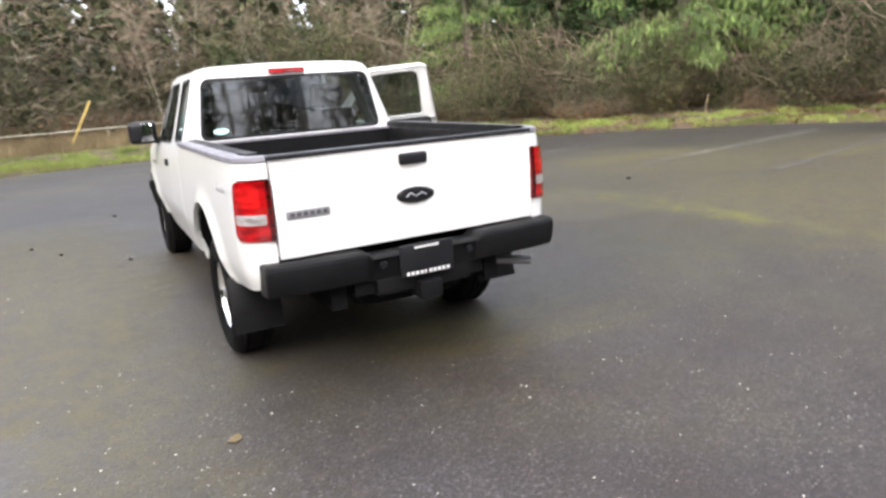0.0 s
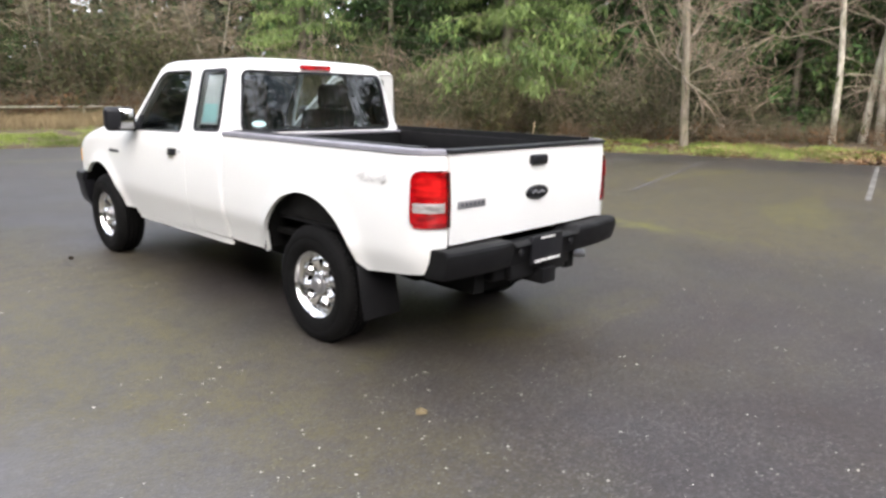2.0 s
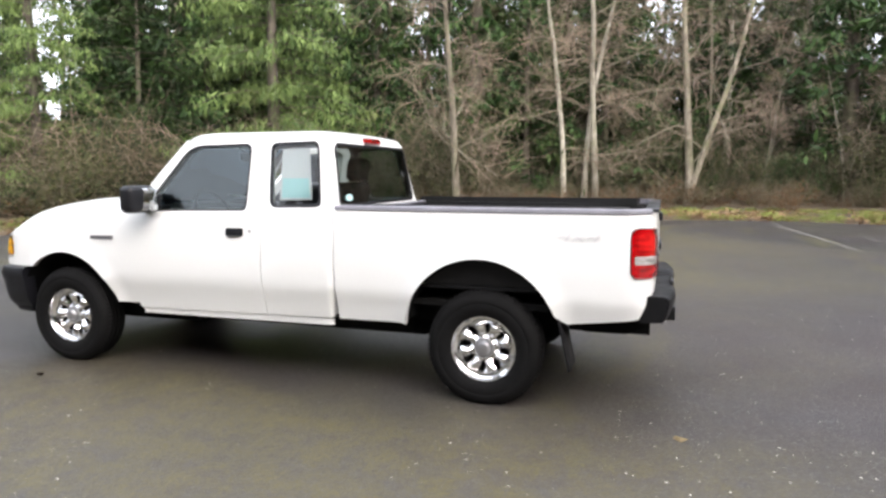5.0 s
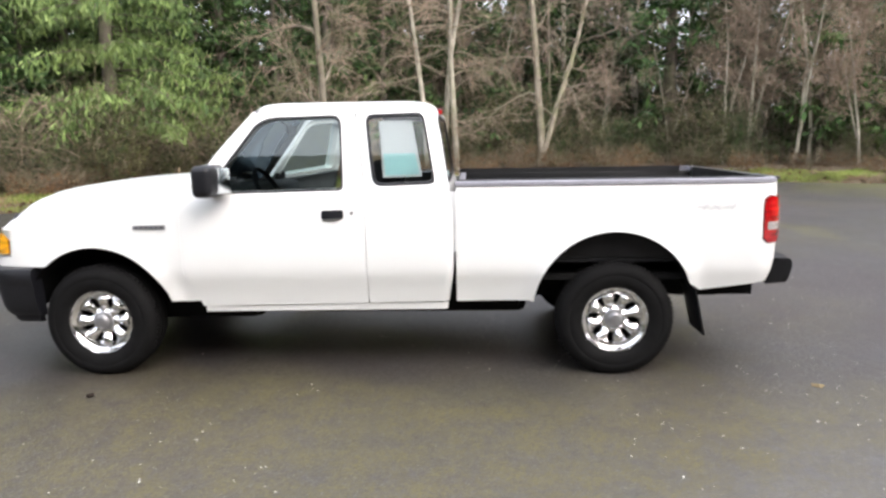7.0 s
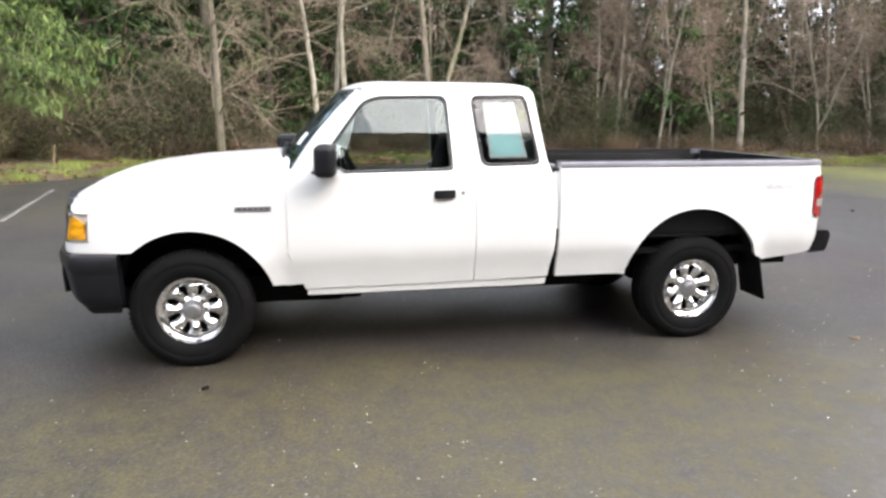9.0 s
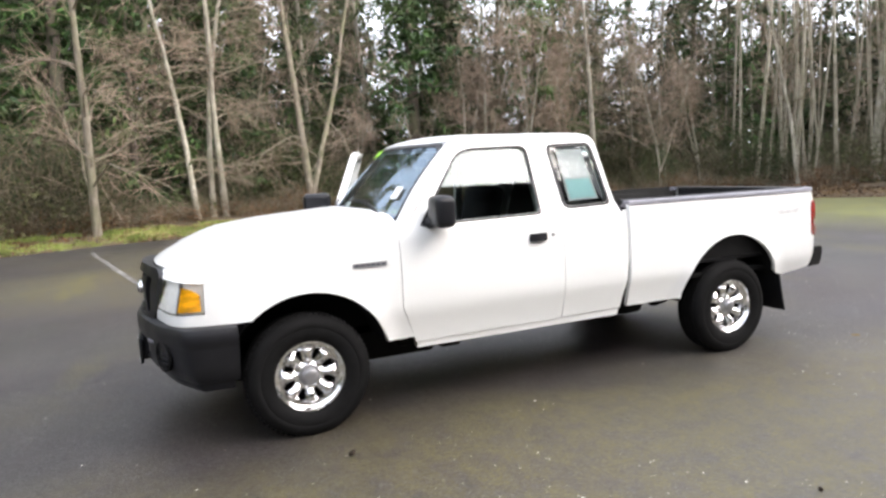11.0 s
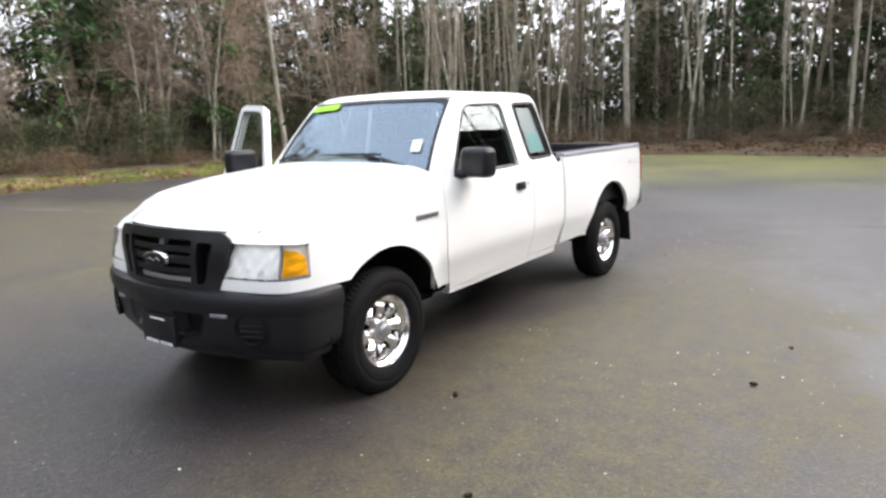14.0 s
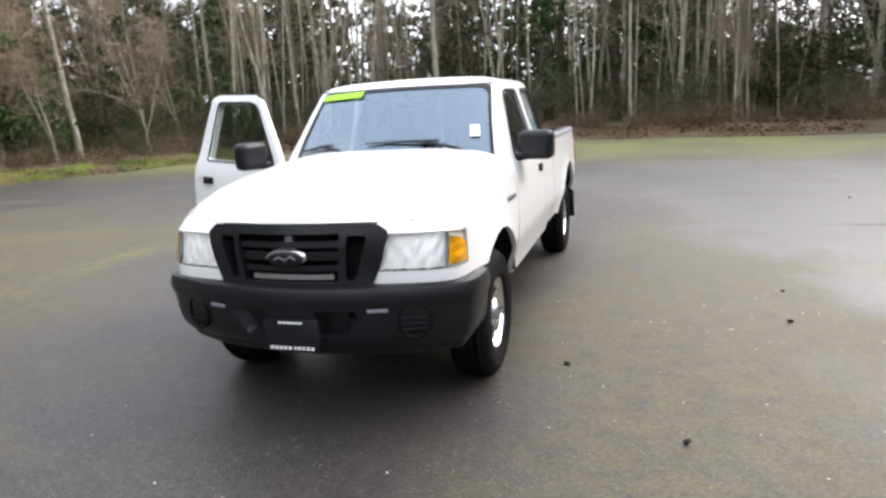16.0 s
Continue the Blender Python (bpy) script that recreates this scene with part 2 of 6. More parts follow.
GLASS = glass_material("window_glass", (0.42, 0.49, 0.48), 1.75, (0.86, 0.95, 0.96))
QGLASS = glass_material("quarter_glass", (0.90, 0.95, 0.95), 1.6)
SCREEN = glass_material("windscreen_glass", (0.50, 0.62, 0.68), 2.9, (0.64, 0.80, 0.96))
DARKGLASS = glass_material("tinted_glass", (0.34, 0.41, 0.40), 1.9)
CLEAR = glass_material("clear_lens", (0.99, 0.99, 0.98), 1.35)
MIRROR = mat("mirror_glass", (0.7, 0.72, 0.74), 0.02, 1.0)
RED = lens_material("red_lens", (0.46, 0.004, 0.007))
BRIGHTRED = lens_material("bright_red_lens", (0.62, 0.012, 0.012))
DARKRED = lens_material("dark_red_rim", (0.10, 0.002, 0.004))
RIMMETAL = mat("bright_rim_metal", (0.93, 0.93, 0.94), 0.13, 1.0)
HUBCAP = mat("dull_hub_cap", (0.32, 0.32, 0.33), 0.3, 0.7)
AMBER = lens_material("amber_lens", (0.95, 0.42, 0.01))
WHITELENS = lens_material("white_lens", (0.50, 0.47, 0.46))
REFLECTOR = mat("lamp_reflector", (0.97, 0.97, 0.96), 0.40, 0.10)
_r = Nodes(REFLECTOR)
_r.bump(_r.voronoi(15.0), 0.35, 0.02)
SEAT = plastic_material("grey_cloth", (0.030, 0.031, 0.034), 0.9)
CABIN = plastic_material("cabin_grey", (0.10, 0.105, 0.11), 0.8)
PAPER = mat("white_paper", (0.78, 0.80, 0.80), 0.7)
CYAN = mat("pale_cyan_sticker", (0.52, 0.80, 0.80), 0.6)
GREEN = mat("lime_green_vinyl", (0.32, 0.72, 0.03), 0.6)
BARWHITE = mat("white_lettering", (0.8, 0.8, 0.8), 0.5)
DECAL = mat("pale_grey_decal", (0.68, 0.68, 0.69), 0.4)
BADGE = mat("grey_badge", (0.27, 0.275, 0.29), 0.35, 0.3)
BADGEINK = mat("badge_lettering", (0.07, 0.07, 0.08), 0.5)
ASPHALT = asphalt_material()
EARTH = earth_material()
BARK = bark_material("grey_alder_bark", (0.15, 0.135, 0.105), (0.46, 0.425, 0.35), 0.5)
FARBARK = bark_material("far_grey_bark", (0.135, 0.115, 0.088), (0.31, 0.268, 0.208), 0.45)
PALEBARK = bark_material("far_pale_bark", (0.21, 0.185, 0.14), (0.52, 0.47, 0.375), 0.5)
BARKMOSS = bark_material("mossy_bark", (0.09, 0.085, 0.05), (0.20, 0.18, 0.11), 0.8)
BARKTAN = bark_material("tan_alder_bark", (0.105, 0.088, 0.066), (0.28, 0.245, 0.19), 0.55)
BOUGH = bark_material("bough_bark", (0.115, 0.092, 0.068), (0.30, 0.255, 0.195), 0.5)
TWIG = bark_material("twig_bark", (0.155, 0.106, 0.078), (0.36, 0.262, 0.198), 0.3)
FARTWIG = bark_material("far_twig_bark", (0.185, 0.130, 0.090), (0.42, 0.315, 0.225), 0.3)
FIRBARK = bark_material("fir_bark", (0.035, 0.028, 0.022), (0.09, 0.07, 0.055), 0.4)
STEM = bark_material("bramble_stem", (0.055, 0.040, 0.026), (0.14, 0.105, 0.066), 0.35)
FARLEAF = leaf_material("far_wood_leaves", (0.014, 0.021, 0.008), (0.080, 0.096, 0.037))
# conifer green darkened for the wood's depth, shade put into the colour
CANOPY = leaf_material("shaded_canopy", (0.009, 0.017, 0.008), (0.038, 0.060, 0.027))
NEEDLE = leaf_material("fir_needles", (0.016, 0.042, 0.012), (0.078, 0.150, 0.042))
CEDAR = leaf_material("cedar_sprays", (0.048, 0.088, 0.026), (0.212, 0.295, 0.092))
IVY = leaf_material("evergreen_leaves", (0.009, 0.022, 0.007), (0.068, 0.118, 0.032), 0.6)
OLIVE = leaf_material("olive_scrub_leaves", (0.018, 0.024, 0.008), (0.092, 0.104, 0.036))
BROWN = leaf_material("dead_leaves", (0.075, 0.040, 0.020), (0.22, 0.12, 0.055), 0.8)
TANLEAF = leaf_material("tan_leaves", (0.16, 0.10, 0.052), (0.40, 0.27, 0.155), 0.85)
GRASS = leaf_material("verge_grass", (0.10, 0.145, 0.030), (0.30, 0.36, 0.095))
DRYGRASS = leaf_material("dry_grass", (0.20, 0.15, 0.08), (0.42, 0.33, 0.19), 0.85)


# ---- mesh helpers ----
from mathutils.geometry import delaunay_2d_cdt as delaunay


def mesh_from(name, verts, faces, material, smooth=False):
    me = bpy.data.meshes.new(name)
    me.from_pydata([tuple(v) for v in verts], [], [tuple(f) for f in faces])
    for m in material if isinstance(material, (list, tuple)) else (material,):
        me.materials.append(m)
    if smooth:
        me.shade_smooth()
    return me


def part(name, source, material, parent, label=""):
    """Links a bmesh, a mesh or (verts, faces) as one mesh object under a thing or a part."""
    if isinstance(source, bmesh.types.BMesh):
        me = bpy.data.meshes.new(name)
        source.to_mesh(me)
        source.free()
        me.materials.append(material)
    elif isinstance(source, tuple):
        me = mesh_from(name, *source, material)
    else:
        me = source
    ob = new(name, me)
    ob.parent = parent
    return tagged(ob, label)


def smooth_by_angle(bm, degrees=35):
    bm.normal_update()
    for f in bm.faces:
        f.smooth = True
    for e in bm.edges:
        if len(e.link_faces) == 2 and e.calc_face_angle(0) > radians(degrees):
            e.smooth = False
    return bm


def box(x0, y0, z0, x1, y1, z1, bevel=0.0, segments=2):
    bm = bmesh.new()
    bmesh.ops.create_cube(bm, size=1)
    bmesh.ops.scale(bm, vec=(x1 - x0, y1 - y0, z1 - z0), verts=bm.verts)
    bmesh.ops.translate(bm, vec=((x0 + x1) / 2, (y0 + y1) / 2, (z0 + z1) / 2), verts=bm.verts)
    if bevel:
        bmesh.ops.bevel(bm, geom=bm.edges[:], offset=bevel, segments=segments, affect="EDGES", profile=0.5)
    return smooth_by_angle(bm)


def merge(*bms):
    out = bmesh.new()
    for b in bms:
        me = bpy.data.meshes.new("t")
        b.to_mesh(me)
        b.free()
        out.from_mesh(me)
        bpy.data.meshes.remove(me)
    return out


def moved(bm, m):
    bmesh.ops.transform(bm, matrix=m, verts=bm.verts)
    return bm


def mirrored(bm):
    """The same piece on the other side of the truck's middle plane."""
    out = bm.copy()
    bmesh.ops.scale(out, vec=(-1, 1, 1), verts=out.verts)
    bmesh.ops.reverse_faces(out, faces=out.faces)
    return out


def lathe(profile, steps=48, axis="X"):
    """Turns (radius, along) pairs round an axis."""
    verts, faces, n = [], [], len(profile)
    for i in range(steps):
        a = 2 * math.pi * i / steps
        for r, h in profile:
            verts.append((h, r * math.cos(a), r * math.sin(a)) if axis == "X" else (r * math.cos(a), r * math.sin(a), h))
    for i in range(steps):
        j = (i + 1) % steps
        for k in range(n - 1):
            faces.append((i * n + k, i * n + k + 1, j * n + k + 1, j * n + k))
    bm = bmesh.new()
    vs = [bm.verts.new(v) for v in verts]
    for f in faces:
        bm.faces.new([vs[k] for k in f])
    bmesh.ops.remove_doubles(bm, verts=bm.verts, dist=1e-5)
    bmesh.ops.recalc_face_normals(bm, faces=bm.faces)
    return smooth_by_angle(bm, 40)


def tube(points, radii, sides=8, caps=True):
    """A bent, tapering tube as a bmesh."""
    bm = bmesh.new()
    rings, pts = [], [Vector(p) for p in points]
    for i, p in enumerate(pts):
        d = (pts[min(i + 1, len(pts) - 1)] - pts[max(i - 1, 0)]).normalized()
        a = d.cross(Vector((0, 0, 1)) if abs(d.z) < 0.9 else Vector((1, 0, 0))).normalized()
        b = d.cross(a)
        r = radii[i] if isinstance(radii, (list, tuple)) else radii
        rings.append([bm.verts.new(p + r * (math.cos(2 * math.pi * k / sides) * a + math.sin(2 * math.pi * k / sides) * b)) for k in range(sides)])
    for r0, r1 in zip(rings, rings[1:]):
        for k in range(sides):
            bm.faces.new((r0[k], r0[(k + 1) % sides], r1[(k + 1) % sides], r1[k]))
    if caps:
        bm.faces.new(rings[0][::-1])
        bm.faces.new(rings[-1])
    bmesh.ops.recalc_face_normals(bm, faces=bm.faces)
    return smooth_by_angle(bm, 50)


def inside(p, loops):
    """Even-odd test of points p (n, 2) against closed loops."""
    odd = np.zeros(len(p), bool)
    for loop in loops:
        a, b = np.asarray(loop), np.roll(np.asarray(loop), -1, 0)
        for (x0, y0), (x1, y1) in zip(a, b):
            if y0 != y1:
                odd ^= ((y0 > p[:, 1]) != (y1 > p[:, 1])) & (p[:, 0] < (x1 - x0) * (p[:, 1] - y0) / (y1 - y0) + x0)
    return odd


def dense(loop, cell):
    out = []
    for (x0, y0), (x1, y1) in zip(loop, loop[1:] + loop[:1]):
        n = max(1, math.ceil(math.hypot(x1 - x0, y1 - y0) / cell))
        out += [(x0 + (x1 - x0) * k / n, y0 + (y1 - y0) * k / n) for k in range(n)]
    return out


def rounded(loop, r, n=5):
    """The loop with its corners rounded by r."""
    out = []
    for i, p in enumerate(loop):
        p, a, b = Vector(p), Vector(loop[i - 1]), Vector(loop[(i + 1) % len(loop)])
        rr = r[i] if isinstance(r, (list, tuple)) else r
        if rr <= 0:
            out.append(tuple(p))
            continue
        s, e = p + (a - p).normalized() * min(rr, (a - p).length * 0.45), p + (b - p).normalized() * min(rr, (b - p).length * 0.45)
        for k in range(n + 1):
            t = k / n
            out.append(tuple((1 - t) ** 2 * s + 2 * t * (1 - t) * p + t * t * e))
    return out


def arc(cx, cy, r, a0, a1, n=24):
    return [(cx + r * math.cos(radians(a0 + (a1 - a0) * k / n)), cy + r * math.sin(radians(a0 + (a1 - a0) * k / n))) for k in range(n + 1)]


def sheet(outline, place, cell=0.04, holes=(), flange=0.02, flip=False):
    """A trimmed sheet: the loop outline in (u, v), less the holes, laid into space by place(u, v), its rims folded back by flange."""
    loops = [dense(list(l), cell) for l in (outline, *holes)]
    pts, edges = [], []
    for l in loops:
        k = len(pts)
        pts += l
        edges += [(k + i, k + (i + 1) % len(l)) for i in range(len(l))]
    rim = np.array(pts)
    lo, hi = rim.min(0), rim.max(0)
    g = np.stack(np.meshgrid(np.arange(lo[0], hi[0], cell), np.arange(lo[1], hi[1], cell)), -1).reshape(-1, 2) + cell * 0.37
    g = g[inside(g, loops)]
    if len(g):
        g = g[np.array([np.min(((rim - q) ** 2).sum(1)) for q in g]) > (0.55 * cell) ** 2]
    got = delaunay([Vector(p) for p in pts + [tuple(q) for q in g]], edges, [], 0, 1e-7)
    uv, tris = got[0], got[2]
    mid = np.array([sum((uv[i] for i in t), Vector((0, 0))) / 3 for t in tris])
    keep = inside(mid, loops)
    size = [abs((uv[b] - uv[a]).cross(uv[c] - uv[a])) for a, b, c in tris]
    bm = bmesh.new()
    vs = [bm.verts.new(place(p[0], p[1])) for p in uv]
    where = {v: (p[0], p[1]) for v, p in zip(vs, uv)}
    for t, k, area in zip(tris, keep, size):
        if k and area > 0.004 * cell * cell:
            bm.faces.new([vs[i] for i in (t[::-1] if flip else t)])
    bmesh.ops.delete(bm, geom=[v for v in bm.verts if not v.link_faces], context="VERTS")
    bm.normal_update()
    if flange:
        back = {}
        for e in [e for e in bm.edges if len(e.link_faces) == 1]:
            f = e.link_faces[0]
            loop = next(l for l in f.loops if l.edge is e)
            a, b = loop.vert, loop.link_loop_next.vert
            for v in (a, b):
                if v not in back:
                    u, w = where[v]
                    n = (Vector(place(u + 1e-3, w)) - Vector(place(u - 1e-3, w))).cross(Vector(place(u, w + 1e-3)) - Vector(place(u, w - 1e-3)))
                    n = n.normalized() if n.length > 1e-12 else v.normal
                    back[v] = bm.verts.new(v.co + n * (flange if flip else -flange))
            bm.faces.new((b, a, back[a], back[b]))
            e.smooth = False
    for f in bm.faces:
        f.smooth = True
    return bm


# ---- the lot: asphalt, ground, verge ----
VERGE = [(-36, 16), (-25, 13), (-8, 13.4), (-3, 15.3), (0, 15.9), (4.5, 15.3), (7.5, 12.2), (9.9, 9.6), (12.6, 7.6), (14.3, 5.0), (15.0, 2.6), (15.6, 0.5), (16.2, -1.5), (16.5, -4.0),
         (15.6, -7.0), (14.6, -9.5), (14.0, -12), (13.0, -15), (9, -18), (4.5, -19.0), (1, -18.2), (-2.7, -17.8), (-5.7, -16.4), (-9, -16), (-25, -16.5), (-36, -20), (-40, -2)]
MIDDLE = (0.0, -2.0)
_ang = np.unwrap([math.atan2(y - MIDDLE[1], x - MIDDLE[0]) for x, y in VERGE][::-1])
_rad = np.array([math.hypot(x - MIDDLE[0], y - MIDDLE[1]) for x, y in VERGE][::-1])


def lot_radius(a):
    base = _ang[0]
    a = (a - base) % (2 * math.pi) + base
    return float(np.interp(a, np.r_[_ang, _ang[0] + 2 * math.pi], np.r_[_rad, _rad[0]]))


def beyond(a, d):
    """The place d metres outside the lot's edge, seen from its middle at the angle a."""
    r = lot_radius(a) + d
    return MIDDLE[0] + r * math.cos(a), MIDDLE[1] + r * math.sin(a)


def edge_distance(x, y):
    a = math.atan2(y - MIDDLE[1], x - MIDDLE[0])
    return math.hypot(x - MIDDLE[0], y - MIDDLE[1]) - lot_radius(a)


def ground_height(d, x, y):
    if d < 0:
        return -0.06
    base = np.interp(d, [0, 0.12, 0.5, 1.5, 4, 10, 25, 60, 300], [-0.01, 0.045, 0.10, 0.19, 0.26, 0.34, 0.5, 0.6, 0.6])
    return float(base) + 0.05 * noise.noise((x * 0.9, y * 0.9, 0)) * min(d, 1)


def build_ground():
    steps, rings = 720, [-1.0, -0.3, 0.0, 0.06, 0.12, 0.3, 0.5, 0.9, 1.5, 2.4, 4, 6.5, 10, 16, 25, 45, 100, 300]
    verts, faces = [], []
    for i in range(steps):
        a = 2 * math.pi * i / steps
        for d in rings:
            dd = d + (0.13 * noise.noise((i * 0.35, 1, 0)) + 0.06 * noise.noise((i * 1.3, 4, 0)) if -0.5 < d < 1 else 0)
            x, y = beyond(a, dd)
            verts.append((x, y, ground_height(d, x, y)))
    n = len(rings)
    for i in range(steps):
        j = (i + 1) % steps
        for k in range(n - 1):
            faces.append((i * n + k, i * n + k + 1, j * n + k + 1, j * n + k))
    faces.append(tuple(i * n for i in range(steps - 1, -1, -1)))
    tagged(new("ground", mesh_from("ground", verts, faces, EARTH, True)), "brown earth verge with litter round the parking lot", "ground", kind="structure")
    verts, faces, n = [(MIDDLE[0], MIDDLE[1], 0)], [], 20
    for i in range(steps):
        a = 2 * math.pi * i / steps
        for k in range(1, n + 1):
            r = (lot_radius(a) + 0.1) * k / n
            verts.append((MIDDLE[0] + r * math.cos(a), MIDDLE[1] + r * math.sin(a), 0))
    for i in range(steps):
        j = (i + 1) % steps
        faces.append((0, 1 + i * n, 1 + j * n))
        for k in range(n - 1):
            faces.append((1 + i * n + k, 1 + i * n + k + 1, 1 + j * n + k + 1, 1 + j * n + k))
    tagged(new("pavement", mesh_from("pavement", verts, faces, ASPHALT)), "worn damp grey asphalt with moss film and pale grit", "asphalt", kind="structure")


build_ground()


def line_material(name, low, high, paint=(0.30, 0.29, 0.265)):
    m = mat(name, (0.6, 0.6, 0.58), 0.7)
    n = Nodes(m)
    wear = n.ramp(n.noise(4.0, 8, 0.7), (low, 0.0), (high, 0.9))
    n.color(n.mix(wear, (0.070, 0.063, 0.058), paint))
    return m


LINE, GHOST = line_material("worn_line_paint", 0.40, 0.74), line_material("nearly_gone_line_paint", 0.50, 0.92)
PALELINE = line_material("pale_line_paint", 0.40, 0.82, (0.42, 0.41, 0.40))


def parking_line(x0, y0, x1, y1, paint, w=0.085):
    d = Vector((x1 - x0, y1 - y0))
    s = Vector((-d.y, d.x)).normalized() * w / 2
    n, verts, faces = 24, [], []
    for k in range(n + 1):
        p = Vector((x0, y0)) + d * k / n
        j = 1 + 0.25 * noise.noise((k * 1.7, x0, y0))
        verts += [(p.x + s.x * j, p.y + s.y * j, 0.004), (p.x - s.x * j, p.y - s.y * j, 0.004)]
    faces = [(2 * k, 2 * k + 1, 2 * k + 3, 2 * k + 2) for k in range(n)]
    ob = new("parking_line", mesh_from("parking_line", verts, faces, paint))
    tagged(ob, "worn faded white painted parking line on asphalt", "road marking", "parking lines", kind="structure")


for x0, y0, x1, y1, paint in ((5.3, 6.78, 9.7, 7.62, LINE), (6.5, 4.15, 12.5, 5.10, LINE), (6.9, 2.1, 13.3, 3.6, GHOST), (8.7, -0.85, 15.2, 0.35, LINE), (9.0, -4.3, 15.3, -3.8, LINE),
                              (8.2, -5.3, 11.6, -5.1, GHOST), (-1.6, -3.86, -4.2, -3.9, PALELINE), (-3.45, -1.35, -4.1, -1.34, LINE)):
    parking_line(x0, y0, x1, y1, paint)

# ---- pickup truck: the rear axle stands at y = 0, the front points along +y ----
WB, HUB = 3.198, 0.345


class Plan:
    """The truck's outline from above, by the distance u along it; u equals y on the straight flank."""

    def __init__(self, pts):
        pts = [Vector(p) for p in pts]
        fine = []
        for i in range(len(pts) - 1):
            a, b, c, d = pts[max(i - 1, 0)], pts[i], pts[i + 1], pts[min(i + 2, len(pts) - 1)]
            for k in range(24):
                t = k / 24
                fine.append(0.5 * ((2 * b) + (c - a) * t + (2 * a - 5 * b + 4 * c - d) * t * t + (3 * b - a - 3 * c + d) * t ** 3))
        fine.append(pts[-1])
        self.p = np.array([tuple(q) for q in fine])
        self.u = np.r_[0, np.cumsum(np.hypot(*np.diff(self.p, axis=0).T))] + self.p[0][1]

    def at(self, u):
        return np.array([np.interp(u, self.u, self.p[:, 0]), np.interp(u, self.u, self.p[:, 1])])

    def out(self, u):
        d = self.at(u + 0.01) - self.at(u - 0.01)
        d /= np.hypot(*d) + 1e-9
        return np.array([d[1], -d[0]])

    def u_at_x(self, x, front=True):
        """u where the outline comes to x, past the corner."""
        half = self.u > np.median(self.u) if front else self.u < np.median(self.u)
        k = np.argsort(self.p[half, 0])
        return float(np.interp(x, self.p[half, 0][k], self.u[half][k]))


def smooth_interp(z, zs, xs):
    return float(np.mean(np.interp(z + np.array([-0.018, -0.009, 0, 0.009, 0.018]), zs, xs)))


SIDE_Z = [0.40, 0.46, 0.56, 0.632, 0.665, 0.80, 0.93, 1.04, 1.10, 1.15, 1.19, 1.58, 1.64]
SIDE_IN = [0.075, 0.063, 0.038, 0.014, 0.005, 0.0, 0.003, 0.012, 0.025, 0.048, 0.068, 0.188, 0.206]
BED_Z = [0.40, 0.46, 0.56, 0.632, 0.665, 0.80, 0.95, 1.08, 1.15, 1.20]
BED_IN = [0.075, 0.063, 0.038, 0.014, 0.005, 0.0, 0.002, 0.010, 0.018, 0.030]
ARCHES = ((0.02, 0.42, 0.475), (3.185, 0.36, 0.466))
FRONT = Plan([(0.858, 0.6), (0.858, 1.6), (0.858, 2.3), (0.852, 2.7), (0.845, 3.0), (0.838, 3.3), (0.829, 3.50), (0.820, 3.64), (0.803, 3.745), (0.770, 3.836), (0.720, 3.878), (0.64, 3.911),
              (0.46, 3.950), (0.2, 3.985), (0, 3.992), (-0.2, 3.985)])
REAR = Plan([(0.60, -0.966), (0.70, -0.966), (0.752, -0.957), (0.80, -0.925), (0.832, -0.865), (0.846, -0.78), (0.855, -0.5), (0.858, 0.0), (0.858, 1.3)])
# the flank starts where y = 0 for the rear outline too
REAR.u += 0.0 - float(np.interp(0.0, REAR.p[6:, 1], REAR.u[6:]))
def flare(y, z):
    out = 0.0
    for cy, cz, r in ARCHES:
        d = math.hypot(y - cy, z - cz) - r
        out += 0.024 * math.exp(-((d / 0.055) ** 2)) * (1 if z > 0.45 else 0)
    return out


FENDER_TOP = ([2.4, 2.8, 3.2, 3.5, 3.65, 3.78, 3.9, 4.1, 4.3, 4.6], [1.165, 1.160, 1.135, 1.090, 1.045, 1.000, 0.985, 0.985, 0.990, 0.990])


def fender_top(u):
    return smooth_interp(u, *FENDER_TOP)


def on_front(u, z, proud=0.0):
    """A place on the front wings and nose: the flank, with a round shoulder at its top."""
    p, n = FRONT.at(u), FRONT.out(u)
    inset, r = smooth_interp(z, SIDE_Z[:9], SIDE_IN[:9]), float(np.interp(u, [4.05, 4.16], [0.085, 0.035]))
    d = fender_top(u) - z
    if d < r:
        inset += r * (1 - math.sqrt(max(0, 1 - ((r - d) / r) ** 2)))
    # the nose above the bumper leans back
    lean = 0.21 * max(0.0, z - 0.735) * float(np.interp(u, [3.66, 3.90, 4.10, 4.30], [0.0, 1.0, 0.9, 0.3]))
    q = p - n * (inset - proud - flare(p[1], z))
    return (q[0], q[1] - lean, z)


def cab_section(z):
    """Half width, back wall's y and corner radius of the cab at the height z."""
    lean, r = smooth_interp(z, SIDE_Z, SIDE_IN), 0.07
    d = 1.675 - z
    roll = 1.3 * r * (1 - math.sqrt(max(0, 1 - ((r - d) / r) ** 2))) if d < r else 0.0
    return 0.858 - lean - roll, 0.975 + 0.5 * lean + roll, float(np.interp(z, [1.08, 1.22], [0.025, 0.07]))


CORNER = 0.975


def on_cab(u, z, proud=0.0):
    """The cab's flank by y; below 1.09 u runs round the corner and along the back wall."""
    w, back, r = cab_section(z)
    if u >= 1.5:
        return (w + proud, u, z)
    if u >= 1.09:
        return (w + proud, 1.5 - (1.5 - u) * (1.5 - back - r) / 0.41, z)
    if u >= CORNER:
        a = (1.09 - u) / (1.09 - CORNER) * math.pi / 2
        return (w - r + (r + proud) * math.cos(a), back + r - (r + proud) * math.sin(a), z)
    return (w - r - (CORNER - u), back - proud, z)


